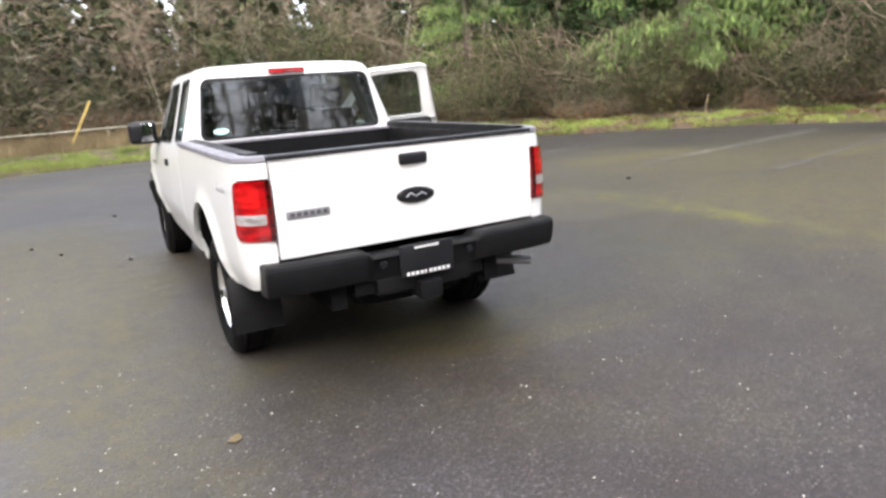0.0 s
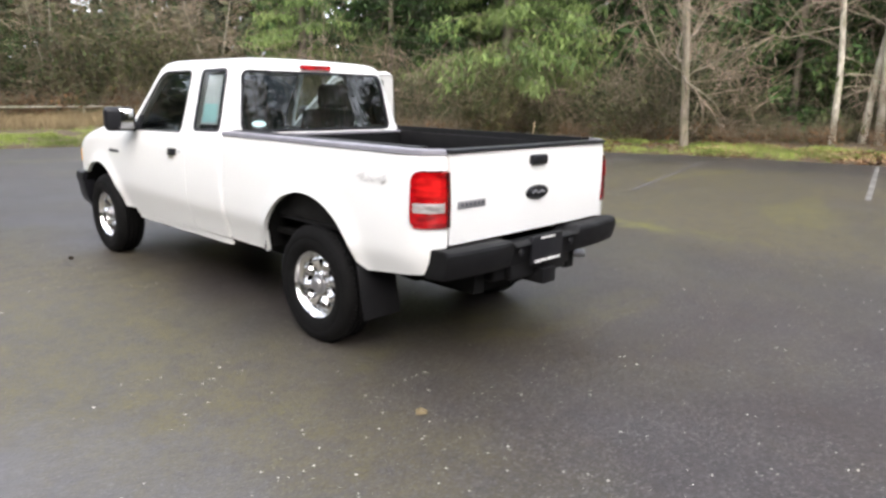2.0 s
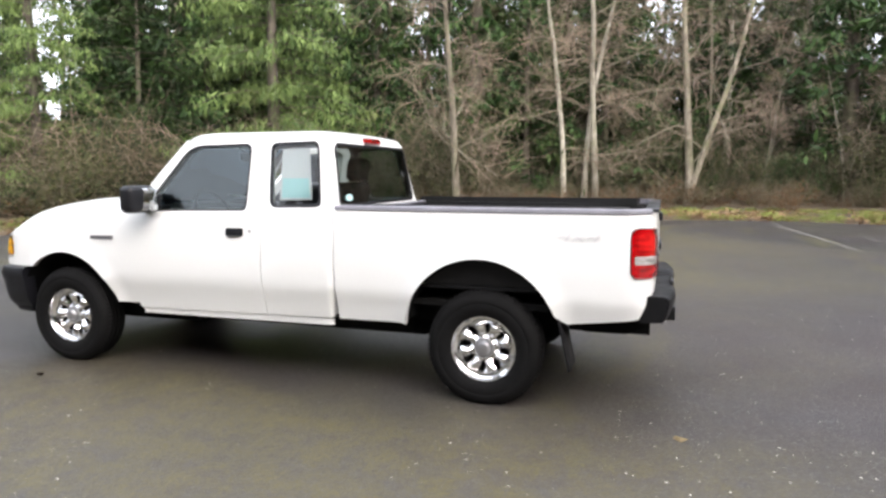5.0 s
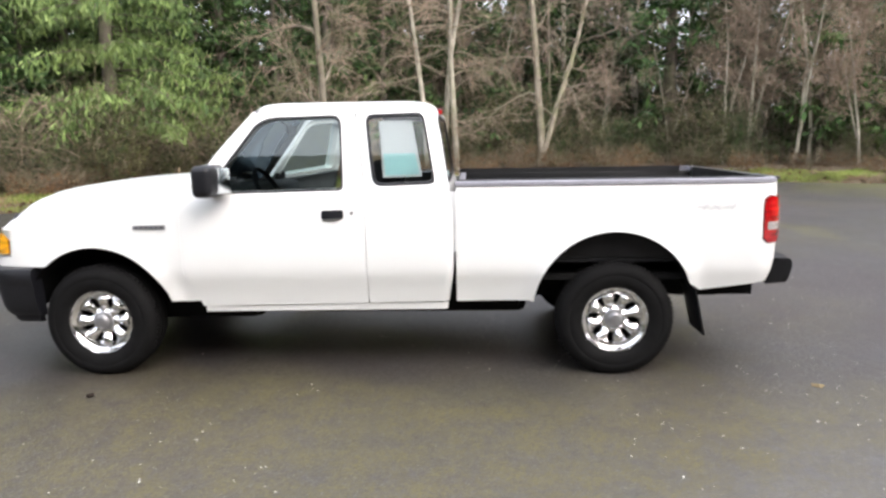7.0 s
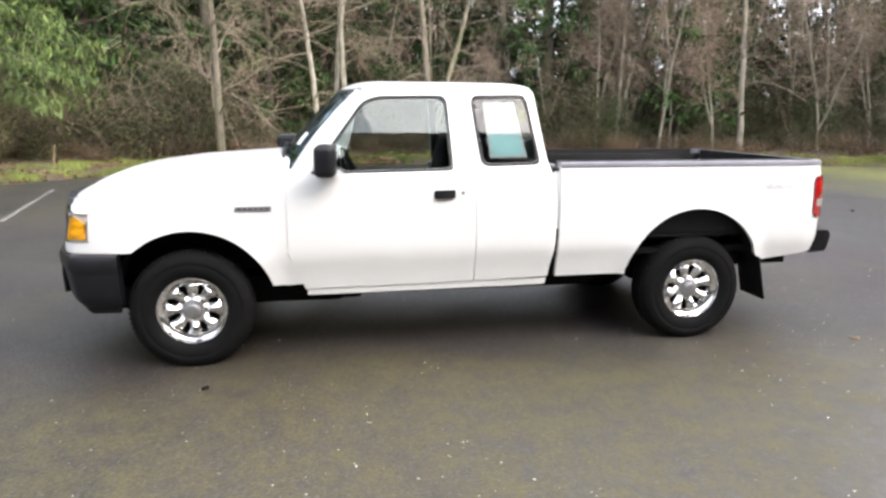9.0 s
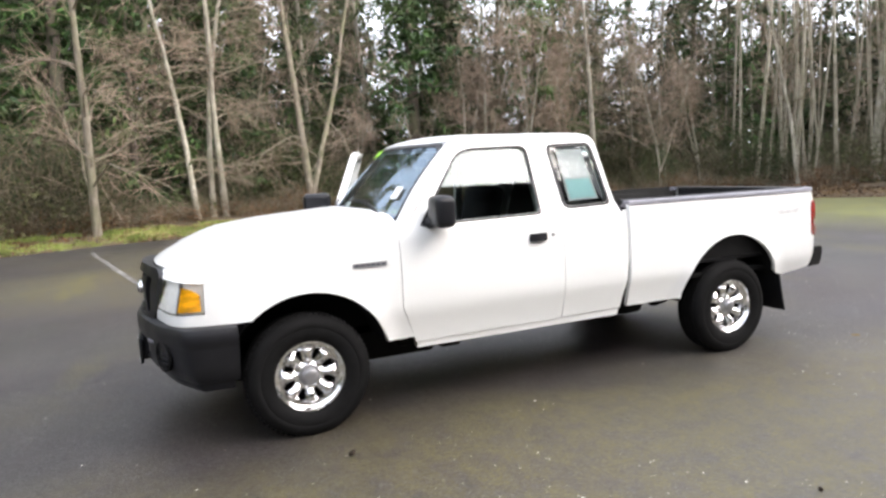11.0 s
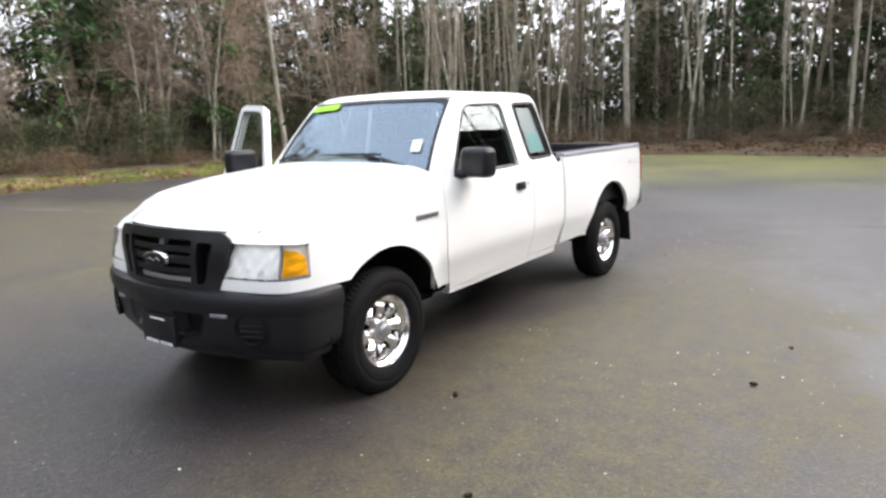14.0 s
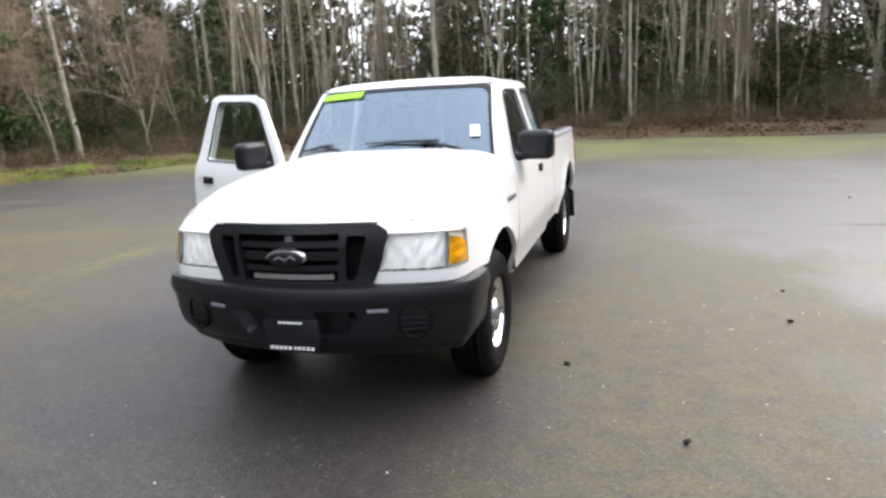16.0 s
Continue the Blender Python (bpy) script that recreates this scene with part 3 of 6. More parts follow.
def on_bed(u, z, proud=0.0):
    p, n = REAR.at(u), REAR.out(u)
    q = p - n * (smooth_interp(z, BED_Z, BED_IN) - proud - flare(p[1], z))
    return (q[0], q[1], z)


truck = tagged(new("pickup_truck"), "white extended-cab pickup truck with black bumpers, passenger door open", "pickup truck")


def both(name, make, material, parent=None, label=""):
    """A part on the right flank and its twin on the left; returns (right, left)."""
    bm = make()
    twin = mirrored(bm)
    return part(name, bm, material, parent or truck, label), part(name, twin, material, parent or truck, label)


# wings
H_IN, H_LOW, H_OUT, AMB = FRONT.u_at_x(0.425), FRONT.u_at_x(0.395), 3.728, FRONT.u_at_x(0.731)
G_TOP, G_LOW = FRONT.u_at_x(0.425), FRONT.u_at_x(0.36)


def wing():
    a = ARCHES[1]
    lower = arc(a[0], a[1], a[2], 165.5, 48, 30)
    top = [(u, fender_top(u) - 0.001) for u in np.linspace(2.558, G_TOP, 28)][::-1]
    outline = [(2.552, 0.475)] + lower + [(3.60, 0.703), (G_LOW, 0.703), (G_LOW, 0.762), (H_LOW, 0.762), (AMB, 0.762), (H_OUT + 0.004, 0.765), (H_OUT + 0.010, 0.928),
               (AMB, 0.934), (H_IN - 0.02, 0.936), (G_TOP, 0.938)] + top + [(2.556, 1.155), (2.638, 1.105), (2.636, 0.67)]
    return sheet(outline[::-1], on_front, 0.035, flange=0.03)


both("fender", wing, PAINT)


RIM = [on_front(u, fender_top(u) - 0.0005) for u in np.linspace(2.55, FRONT.u_at_x(0.0), 90)]
RIM_Y, RIM_X, RIM_Z = (np.array([p[k] for p in RIM]) for k in (1, 0, 2))
CROWN = ([2.5, 2.72, 3.25, 3.56, 3.77, 3.90, 4.02], [1.238, 1.243, 1.207, 1.165, 1.122, 1.085, 1.040])


def on_bonnet(x, y):
    near = np.hypot(RIM_X - abs(x), RIM_Y - y)
    i = int(near.argmin())
    k = min(1.0, float(near[i]) / 0.42)
    zc = smooth_interp(y, *CROWN) - 0.012 * (x / 0.7) ** 2
    return (x, y, RIM_Z[i] + max(0.0, zc - RIM_Z[i]) * (1 - (1 - k) ** 2.2) ** 0.76)


def bonnet():
    rim = [(x - 0.0005, y - 0.0005) for x, y in zip(RIM_X, RIM_Y) if 2.60 < y][::2] + [(0.0, RIM_Y.max() - 0.001)]
    loop = [(0.0, 2.70), (0.35, 2.67), (0.6, 2.615)] + rim
    loop += [(-x, y) for x, y in loop[-2:0:-1]]
    return sheet(loop, on_bonnet, 0.045, flange=0.03)


part("hood", bonnet(), PAINT, truck)
part("cowl", sheet([(-0.70, 2.50), (0.70, 2.50), (0.70, 2.60), (0.4, 2.68), (0, 2.71), (-0.4, 2.68), (-0.70, 2.60)], lambda x, y: (x, y, 1.165 - 0.05 * x * x), 0.08), BLACK, truck)

# cab flank: front doors, rear quarter doors, roof, back wall
DOOR_LOOP = [(2.541, 0.440), (2.6325, 0.67), (2.6345, 1.10), (2.565, 1.150), (2.175, 1.617), (2.120, 1.640), (1.64, 1.648), (1.575, 1.62), (1.508, 1.12), (1.503, 0.455)]
DOOR_WINDOW = rounded([(2.465, 1.150), (2.170, 1.548), (2.09, 1.582), (1.672, 1.590), (1.648, 1.165)], [0.015, 0.04, 0.05, 0.06, 0.03])


def door_skin():
    return sheet(DOOR_LOOP[::-1], on_cab, 0.05, [DOOR_WINDOW], 0.045)


def door_parts(door, side):
    """The pieces that a front door carries; side is 1 on the right flank, -1 on the left."""
    def put(name, bm, material, parent, label=""):
        return part(name, mirrored(bm) if side < 0 else bm, material, parent, label)

    put("window_pane", sheet(DOOR_WINDOW[::-1], lambda u, z: (0.779 - 0.3077 * (z - 1.19), u, z), 0.08, flange=0.004), GLASS, door)
    ring = [rounded([(2.495, 1.138), (2.18, 1.558), (2.095, 1.594), (1.660, 1.602), (1.636, 1.153)], [0.02, 0.04, 0.05, 0.06, 0.03])]
    put("window_seal", sheet(ring[0][::-1], lambda u, z: on_cab(u, z, 0.003), 0.06, [DOOR_WINDOW], 0.008), BLACK, door)
    handle = put("door_handle", sheet(rounded([(1.765, 0.985), (1.765, 1.037), (1.633, 1.040), (1.633, 0.988)][::-1], 0.015), lambda u, z: on_cab(u, z, 0.022 - 3.0 * (u - 1.70) ** 2), 0.03, flange=0.03), BLACK, door, "black plastic pull handle")
    put("lock", moved(lathe([(0.0, 0.006), (0.011, 0.006), (0.012, 0.0)], 16), Matrix.Translation((*on_cab(1.585, 1.02)[:2], 1.02))), SILVER, door)
    # lower inner panel
    put("inner_trim", sheet(rounded([(2.50, 0.50), (2.56, 0.7), (2.56, 1.09), (2.44, 1.125), (1.60, 1.14), (1.56, 1.1), (1.55, 0.50)], 0.03)[::1], lambda u, z: on_cab(u, z, -0.07 + 0.02 * math.sin(z * 9)), 0.08, flange=0.02), CABIN, door)
    put("inner_frame", sheet([(2.55, 1.13), (2.16, 1.605), (1.63, 1.630), (1.58, 1.60), (1.53, 1.13)], lambda u, z: on_cab(u, z, -0.045), 0.08, [DOOR_WINDOW], 0.01), PAINT, door)
    put("mirror_base", sheet(rounded([(2.478, 1.136), (2.350, 1.140), (2.352, 1.262)], 0.015), lambda u, z: on_cab(u, z, 0.008), 0.04, flange=0.02), BLACK, door)
    # wing mirror on its arm
    housing = put("mirror_housing", moved(box(-0.11, -0.062, -0.093, 0.115, 0.062, 0.093, 0.04, 4), Matrix.Translation((0.935, 2.40, 1.225)) @ pose(0, 0, 0, 0, 0, 8)), BLACK, door, "black plastic mirror housing")
    put("mirror_glass", moved(box(-0.088, -0.004, -0.075, 0.088, 0.004, 0.075, 0.002), Matrix.Translation((0.945, 2.342, 1.225)) @ pose(0, 0, 0, -2, 0, 28)), MIRROR, housing)
    put("mirror_arm", merge(tube([(0.775, 2.43, 1.145), (0.83, 2.425, 1.155), (0.90, 2.41, 1.17)], [0.04, 0.032, 0.036], 10), box(0.752, 2.36, 1.115, 0.792, 2.50, 1.185, 0.012)), BLACK, door)


HINGE = (0.81, 2.60)
left_door = part("front_door", mirrored(door_skin()), PAINT, truck, "closed white driver's door")
door_parts(left_door, -1)
right_door = part("front_door", moved(door_skin(), Matrix.Translation((0, 0, 0))), PAINT, truck, "white passenger door standing wide open")
door_parts(right_door, 1)
right_door.matrix_basis = Matrix.Translation((*HINGE, 0)) @ pose(0, 0, 0, 0, 0, 68) @ pose(0, 0, 0, -1.6, 0, 0) @ Matrix.Translation((-HINGE[0], -HINGE[1], 0))

QUARTER = [(1.497, 0.455), (1.502, 1.12), (1.568, 1.62), (1.56, 1.652), (CORNER, 1.652), (CORNER, 1.12), (CORNER, 0.468)]
Q_WINDOW = rounded([(1.500, 1.590), (1.112, 1.598), (1.099, 1.195), (1.450, 1.185)], 0.05)


def quarter():
    return sheet(QUARTER, on_cab, 0.04, [Q_WINDOW], 0.04)


for q in both("rear_door", quarter, PAINT):
    s = 1 if q.data.vertices[0].co.x > 0 else -1
    pane = sheet(Q_WINDOW, lambda u, z: on_cab(u, z, -0.004), 0.08, flange=0.004)
    ring = sheet(rounded([(1.512, 1.602), (1.102, 1.610), (1.092, 1.183), (1.460, 1.173)], 0.055), lambda u, z: on_cab(u, z, 0.004), 0.05,
                 [rounded([(1.492, 1.583), (1.117, 1.591), (1.107, 1.203), (1.441, 1.193)], 0.045)], 0.008)
    part("window_pane", mirrored(pane) if s < 0 else pane, QGLASS, q)
    part("window_seal", mirrored(ring) if s < 0 else ring, BLACK, q)
    if s < 0:
        part("window_sticker", sheet([(1.42, 1.560), (1.19, 1.563), (1.165, 1.228), (1.40, 1.222)], lambda u, z: (lambda p: (-p[0], p[1], p[2]))(on_cab(u, z, -0.014)), 0.1, flange=0.002, flip=True), PAPER, q, "white paper price sheet")
        # cyan panel paints in the sheet's tone below the sky's mirrored edge
        part("sticker_panel", sheet([(1.395, 1.365), (1.195, 1.365), (1.180, 1.240), (1.385, 1.236)], lambda u, z: (lambda p: (-p[0], p[1], p[2]))(on_cab(u, z, -0.0115)), 0.1, flange=0.001, flip=True), CYAN, q, "pale cyan tone painted in below the mirrored sky")

# back wall with its window
def on_back(x, z, proud=0.0):
    return (x, cab_section(z)[1] - proud, z)


def back_edge(z0, z1, n=12):
    """The back wall's rim between two heights, up the right side and down the left."""
    right = [(cab_section(z)[0] - cab_section(z)[2], z) for z in np.linspace(z0, z1, n)]
    return right + [(-x, z) for x, z in right[::-1]]


part("back_panel", sheet(back_edge(0.48, 1.150), on_back, 0.06, flange=0.02), PAINT, truck)
GLASS_LOOP = [(-0.668, 1.185), (0.668, 1.185), (0.606, 1.592), (-0.606, 1.592)]
part("back_frame", sheet(back_edge(1.152, 1.652), on_back, 0.04, [rounded(GLASS_LOOP, 0.06)], 0.03), PAINT, truck)
rear_glass = part("rear_window", sheet(rounded(GLASS_LOOP, 0.06), lambda x, z: on_back(x, z, -0.004), 0.06, flange=0.004), DARKGLASS, truck)
part("window_seal", sheet(rounded([(-0.676, 1.177), (0.676, 1.177), (0.614, 1.600), (-0.614, 1.600)], 0.065), lambda x, z: on_back(x, z, 0.004), 0.05, [rounded([(-0.657, 1.195), (0.657, 1.195), (0.597, 1.582), (-0.597, 1.582)], 0.055)], 0.008), BLACK, rear_glass)
part("window_sticker", sheet([(-0.53 + 0.055 * math.cos(2 * math.pi * k / 20), 1.235 + 0.022 * math.sin(2 * math.pi * k / 20)) for k in range(20)], lambda x, z: on_back(x, z, 0.006), 0.03, flange=0.001), CYAN, rear_glass, "small pale oval sticker")


# roof
def roof_loop():
    side = [on_cab(u, 1.650) for u in np.linspace(2.165, CORNER, 26)] + [on_back(x, 1.650) for x in (0.4, 0.2)]
    loop = [(0.0, 2.290), (0.3, 2.275), (0.5, 2.235)] + [(p[0] + 0.004, p[1]) for p in side] + [(0.0, side[-1][1])]
    return loop + [(-x, y) for x, y in loop[-2:0:-1]]


ROOF_LOOP = roof_loop()
_rl = np.array(ROOF_LOOP)


def roof_place(x, y):
    """The roof's crown, brought down to the gutter line along its rim."""
    a, b = _rl, np.roll(_rl, -1, 0)
    d = b - a
    t = np.clip((((x, y) - a) * d).sum(1) / ((d ** 2).sum(1) + 1e-12), 0, 1)
    near = float(np.sqrt((((a + d * t[:, None]) - (x, y)) ** 2).sum(1).min()))
    k = min(1.0, near / 0.24)
    rim = 1.652 if y < 2.15 else 1.650 - (y - 2.15) * 0.12
    return (x, y, rim + (1.698 - 0.014 * (x / 0.6) ** 2 - rim) * (1 - (1 - k) ** 2) ** 0.62)


part("roof", sheet(ROOF_LOOP, roof_place, 0.035, flange=0.04), PAINT, truck)

# windscreen between the pillars
W_BASE, W_TOP = [(0.0, 2.745), (0.4, 2.715), (0.60, 2.672), (0.725, 2.615)], [(0.0, 2.295), (0.3, 2.278), (0.5, 2.240), (0.622, 2.195)]


def on_screen(x, t):
    """x from -1 to 1 across, t from 0 at the cowl to 1 at the roof."""
    a = abs(x)
    ks = [0, 0.56, 0.84, 1.0]
    bx, by = np.interp(a, ks, [p[0] for p in W_BASE]), np.interp(a, ks, [p[1] for p in W_BASE])
    tx, ty = np.interp(a, [0, 0.5, 0.83, 1.0], [p[0] for p in W_TOP]), np.interp(a, [0, 0.5, 0.83, 1.0], [p[1] for p in W_TOP])
    z = (1.135 + 0.505 * t) - 0.01 * a * a
    bow = 0.03 * math.sin(math.pi * t)
    return (math.copysign(bx + (tx - bx) * t, x), by + (ty - by) * t + bow, z)


screen = part("windshield", sheet(rounded([(-1, 0), (1, 0), (1, 1), (-1, 1)], 0.1), lambda x, t: on_screen(-x, t), 0.09, flange=0.003), SCREEN, truck)
part("window_seal", sheet(rounded([(-1.0, -0.0), (1.0, -0.0), (1.0, 1.0), (-1.0, 1.0)], 0.1), lambda x, t: (lambda p: (p[0], p[1] + 0.004, p[2] + 0.003))(on_screen(-x, t)), 0.06, [rounded([(-0.955, 0.07), (0.955, 0.07), (0.955, 0.955), (-0.955, 0.955)], 0.1)], 0.006), BLACK, screen)


def pillar():
    """The post beside the windscreen, from the wing to the roof."""
    bm, n = bmesh.new(), 14
    rows = []
    for k in range(n + 1):
        t = k / n
        g = on_screen(0.985, t)
        u = 2.565 + (2.175 - 2.565) * t
        o = on_cab(u + 0.004, 1.150 + (1.617 - 1.150) * t)
        mid = [(g[i] + o[i]) / 2 + (0.010, 0.014, 0.008)[i] for i in range(3)]
        rows.append([bm.verts.new((g[0], g[1] + 0.006, g[2] + 0.004)), bm.verts.new(mid), bm.verts.new(o), bm.verts.new((o[0] - 0.05, o[1] - 0.01, o[2]))])
    for a, b in zip(rows, rows[1:]):
        for k in range(3):
            bm.faces.new((a[k], b[k], b[k + 1], a[k + 1]))
    bmesh.ops.recalc_face_normals(bm, faces=bm.faces)
    for f in bm.faces:
        f.smooth = True
    return bm


both("windshield_pillar", pillar, PAINT)
strip = lambda x, t: (lambda p: (p[0], p[1] + 0.012, p[2] + 0.008))(on_screen(-x, t))
part("price_banner", sheet([(-0.97, 0.875), (-0.46, 0.885), (-0.44, 0.965), (-0.95, 0.955)], strip, 0.06, flange=0.001), GREEN, screen, "lime green vinyl strip along the top")
part("inspection_sticker", sheet([(0.80, 0.33), (0.885, 0.33), (0.885, 0.47), (0.80, 0.47)], strip, 0.06, flange=0.001), PAPER, screen, "small white square sticker")
for pivot, elbow, tip in (((-0.80, 0.13), (-0.26, 0.275), (0.22, 0.265)), ((0.36, 0.13), (0.70, 0.25), (0.95, 0.20))):
    a, b, c = (Vector(on_screen(*q)) + Vector((0, 0.016, 0.016)) for q in (pivot, elbow, tip))
    d = b + (b - c) * 0.55 - Vector((0, 0, 0.004))
    wiper = part("wiper", tube([a, (a + b) / 2 + Vector((0, 0.01, 0.014)), b], [0.012, 0.010, 0.008], 6), BLACK, truck, "black wiper resting on the glass")
    part("blade", tube([d, b, c], [0.007, 0.010, 0.006], 6), BLACK, wiper)

# jambs behind the panel gaps
both("door_jamb", lambda: sheet([(2.60, 0.47), (2.66, 0.47), (2.66, 1.10), (2.60, 1.10)][::-1], lambda u, z: on_front(u, z, -0.010), 0.06, flange=0.01), PAINT)
both("door_jamb", lambda: sheet([(1.47, 0.47), (1.53, 0.47), (1.53, 1.10), (1.47, 1.10)][::-1], lambda u, z: on_cab(u, z, -0.012), 0.06, flange=0.01), PAINT)
both("bed_jamb", lambda: sheet([(0.93, 0.78), (1.0, 0.78), (1.0, 1.14), (0.93, 1.14)][::-1], lambda u, z: on_bed(u, z, -0.022), 0.06, flange=0.01), PAINT)

# rocker below the doors
both("rocker_panel", lambda: sheet([(2.53, 0.402), (2.53, 0.437), (1.55, 0.451), (0.982, 0.455), (0.982, 0.412)], lambda u, z: on_cab(u, z, -0.006), 0.1, flange=0.05), PAINT)

# brake lamp over the rear window
part("brake_light", sheet(rounded([(-0.135, 1.615), (0.135, 1.615), (0.13, 1.650), (-0.13, 1.650)], 0.012), lambda x, z: on_back(x, min(z, 1.625), 0.014)[:2] + (z,), 0.03, flange=0.03), RED, truck, "red high-level brake lamp")

# ---- bed ----
T_IN, T_OUT = REAR.u_at_x(0.70, False), float(np.interp(-0.85, REAR.p[:, 1], REAR.u))
BED_TOP = 1.180


def bed_side():
    a = ARCHES[0]
    tail = float(np.interp(-0.90, REAR.p[:, 1], REAR.u))
    curve = arc(a[0], a[1], a[2], 5, 161, 34)
    outline = [(0.962, 0.465), (0.962, BED_TOP), (T_IN, BED_TOP), (T_IN, 1.096), (T_OUT - 0.045, 1.0945), (T_OUT - 0.014, 1.0885), (T_OUT + 0.003, 1.072), (T_OUT + 0.010, 1.04), (T_OUT + 0.010, 0.85), (T_OUT + 0.003, 0.836), (T_OUT - 0.019, 0.8145), (T_IN, 0.812), (T_IN, 0.62), (tail, 0.575), (-0.50, 0.530)] + curve[::-1] + [(0.52, 0.468)]
    return sheet(outline, on_bed, 0.035, flange=0.03)


both("bed_side", bed_side, PAINT)
def swept(section, us, place, close=True):
    """A strip: pairs (proud, z) carried along the outline's us."""
    bm = bmesh.new()
    rows = [[bm.verts.new(place(u, d, z)) for d, z in section] for u in us]
    for a, b in zip(rows, rows[1:]):
        for k in range(len(section) - 1):
            bm.faces.new((a[k], a[k + 1], b[k + 1], b[k]))
    if close:
        bm.faces.new(rows[0])
        bm.faces.new(rows[-1][::-1])
    bmesh.ops.recalc_face_normals(bm, faces=bm.faces)
    return smooth_by_angle(bm, 32)

def rail_cap():
    def lay(u, d, z):
        p, n = REAR.at(u), REAR.out(u)
        q = p + n * ((d if d > -0.05 or u > -0.7 else -0.045) - 0.026)
        return (q[0], q[1], z)
    return swept([(0.004, 1.166), (0.012, 1.172), (0.008, 1.190), (-0.004, 1.197), (-0.060, 1.197), (-0.064, 1.165)], list(np.linspace(0.962, T_IN, 40)), lay)


both("bed_rail_cap", rail_cap, TRIM, None, "grey plastic rail cap")


def liner_lip():
    def lay(u, d, z):
        p, n = REAR.at(u), REAR.out(u)
        q = p + n * (d - 0.026)
        return (q[0], q[1], z)
    return swept([(-0.056, 1.180), (-0.060, 1.201), (-0.120, 1.203), (-0.128, 1.150)], list(np.linspace(0.955, -0.86, 30)), lay)


both("liner_lip", liner_lip, SHADEBLACK, None, "black bed liner lip")


def lamp_rows(side):
    """A red tail lamp with a clear reversing window and a brighter brake chamber."""
    lamp = None
    shell = [(T_IN, 0.818), (T_IN, 1.090), (T_OUT - 0.045, 1.090), (T_OUT - 0.016, 1.084), (T_OUT, 1.068), (T_OUT + 0.006, 1.04), (T_OUT + 0.006, 0.85), (T_OUT, 0.838), (T_OUT - 0.020, 0.818)]
    pane = rounded([(T_IN + 0.030, 0.893), (T_IN + 0.030, 0.940), (T_OUT - 0.012, 0.940), (T_OUT - 0.012, 0.893)], 0.006)
    bulb = rounded([(T_IN + 0.050, 0.968), (T_IN + 0.050, 1.066), (T_OUT - 0.030, 1.062), (T_OUT - 0.030, 0.968)], 0.02)
    for loop, proud, m, name in ((shell, 0.012, RED, "tail_light"), (pane, 0.0145, WHITELENS, "reverse_lens"), (bulb, 0.0145, BRIGHTRED, "brake_lens")):
        bm = sheet(loop[::-1], lambda u, z: on_bed(u, z, proud), 0.02, flange=0.03 if lamp is None else 0.003)
        lamp_part = part(name, mirrored(bm) if side < 0 else bm, m, lamp or truck, "red and clear tail lamp" if lamp is None else "")
        lamp = lamp or lamp_part
    edge = sheet([(T_IN, 0.820), (T_IN + 0.022, 0.820), (T_IN + 0.022, 1.088), (T_IN, 1.088)][::-1], lambda u, z: on_bed(u, z, 0.015), 0.03, flange=0.005, flip=True)
    part("lamp_rim", mirrored(edge) if side < 0 else edge, DARKRED, lamp)


lamp_rows(1)
lamp_rows(-1)

tailgate = part("tailgate", sheet(rounded([(-0.692, 0.722), (0.692, 0.722), (0.692, 1.178), (-0.692, 1.178)], 0.012), lambda x, z: (x, -0.966 - 0.012 * math.sin(math.pi * min(1, max(0, (z - 0.70) / 0.5))) - 0.006 * (1 - (x / 0.7) ** 2), z), 0.05, flange=0.06), PAINT, truck)
part("tailgate_cap", box(-0.70, -0.985, 1.176, 0.70, -0.905, 1.196, 0.008), BLACK, tailgate, "black plastic top cap")
part("tailgate_inner", box(-0.68, -0.925, 0.74, 0.68, -0.905, 1.176, 0.005), SHADEBLACK, tailgate)
part("tailgate_handle", box(-0.075, -1.004, 1.086, 0.075, -0.975, 1.142, 0.014, 3), BLACK, tailgate, "black plastic lift handle")


def oval(rx, rz, y0, y1, flip=1, steps=32):
    bm = bmesh.new()
    rings = []
    for k, y in ((0.0, y1), (0.86, y1), (1.0, (y0 + y1) / 2), (1.0, y0)):
        rings.append([bm.verts.new((k * rx * math.cos(2 * math.pi * i / steps), y, k * rz * math.sin(2 * math.pi * i / steps))) for i in range(steps)])
    for a, b in zip(rings, rings[1:]):
        for i in range(steps):
            j = (i + 1) % steps
            bm.faces.new((a[i], a[j], b[j], b[i]))
    bmesh.ops.remove_doubles(bm, verts=bm.verts, dist=1e-6)
    bmesh.ops.recalc_face_normals(bm, faces=bm.faces)
    return smooth_by_angle(bm, 40)


emblem = part("emblem", moved(oval(0.102, 0.040, 0, -0.016), Matrix.Translation((0, -0.982, 0.933))), BLACK, tailgate, "black oval emblem")
part("emblem_stroke", moved(merge(tube([(-0.055, 0, -0.004), (-0.03, 0, 0.014), (0.0, 0, -0.006), (0.03, 0, 0.010), (0.056, 0, -0.004)], 0.005, 5)), Matrix.Translation((0, -0.997, 0.933))), BADGE, emblem)
nameplate = part("nameplate", box(-0.645, -0.986, 0.902, -0.440, -0.972, 0.940, 0.003), BADGE, tailgate, "grey raised nameplate")
for k in range(6):
    x = -0.628 + k * 0.031
    part("letter_bar", box(x, -0.9875, 0.912, x + 0.02, -0.985, 0.931), BADGEINK, nameplate)

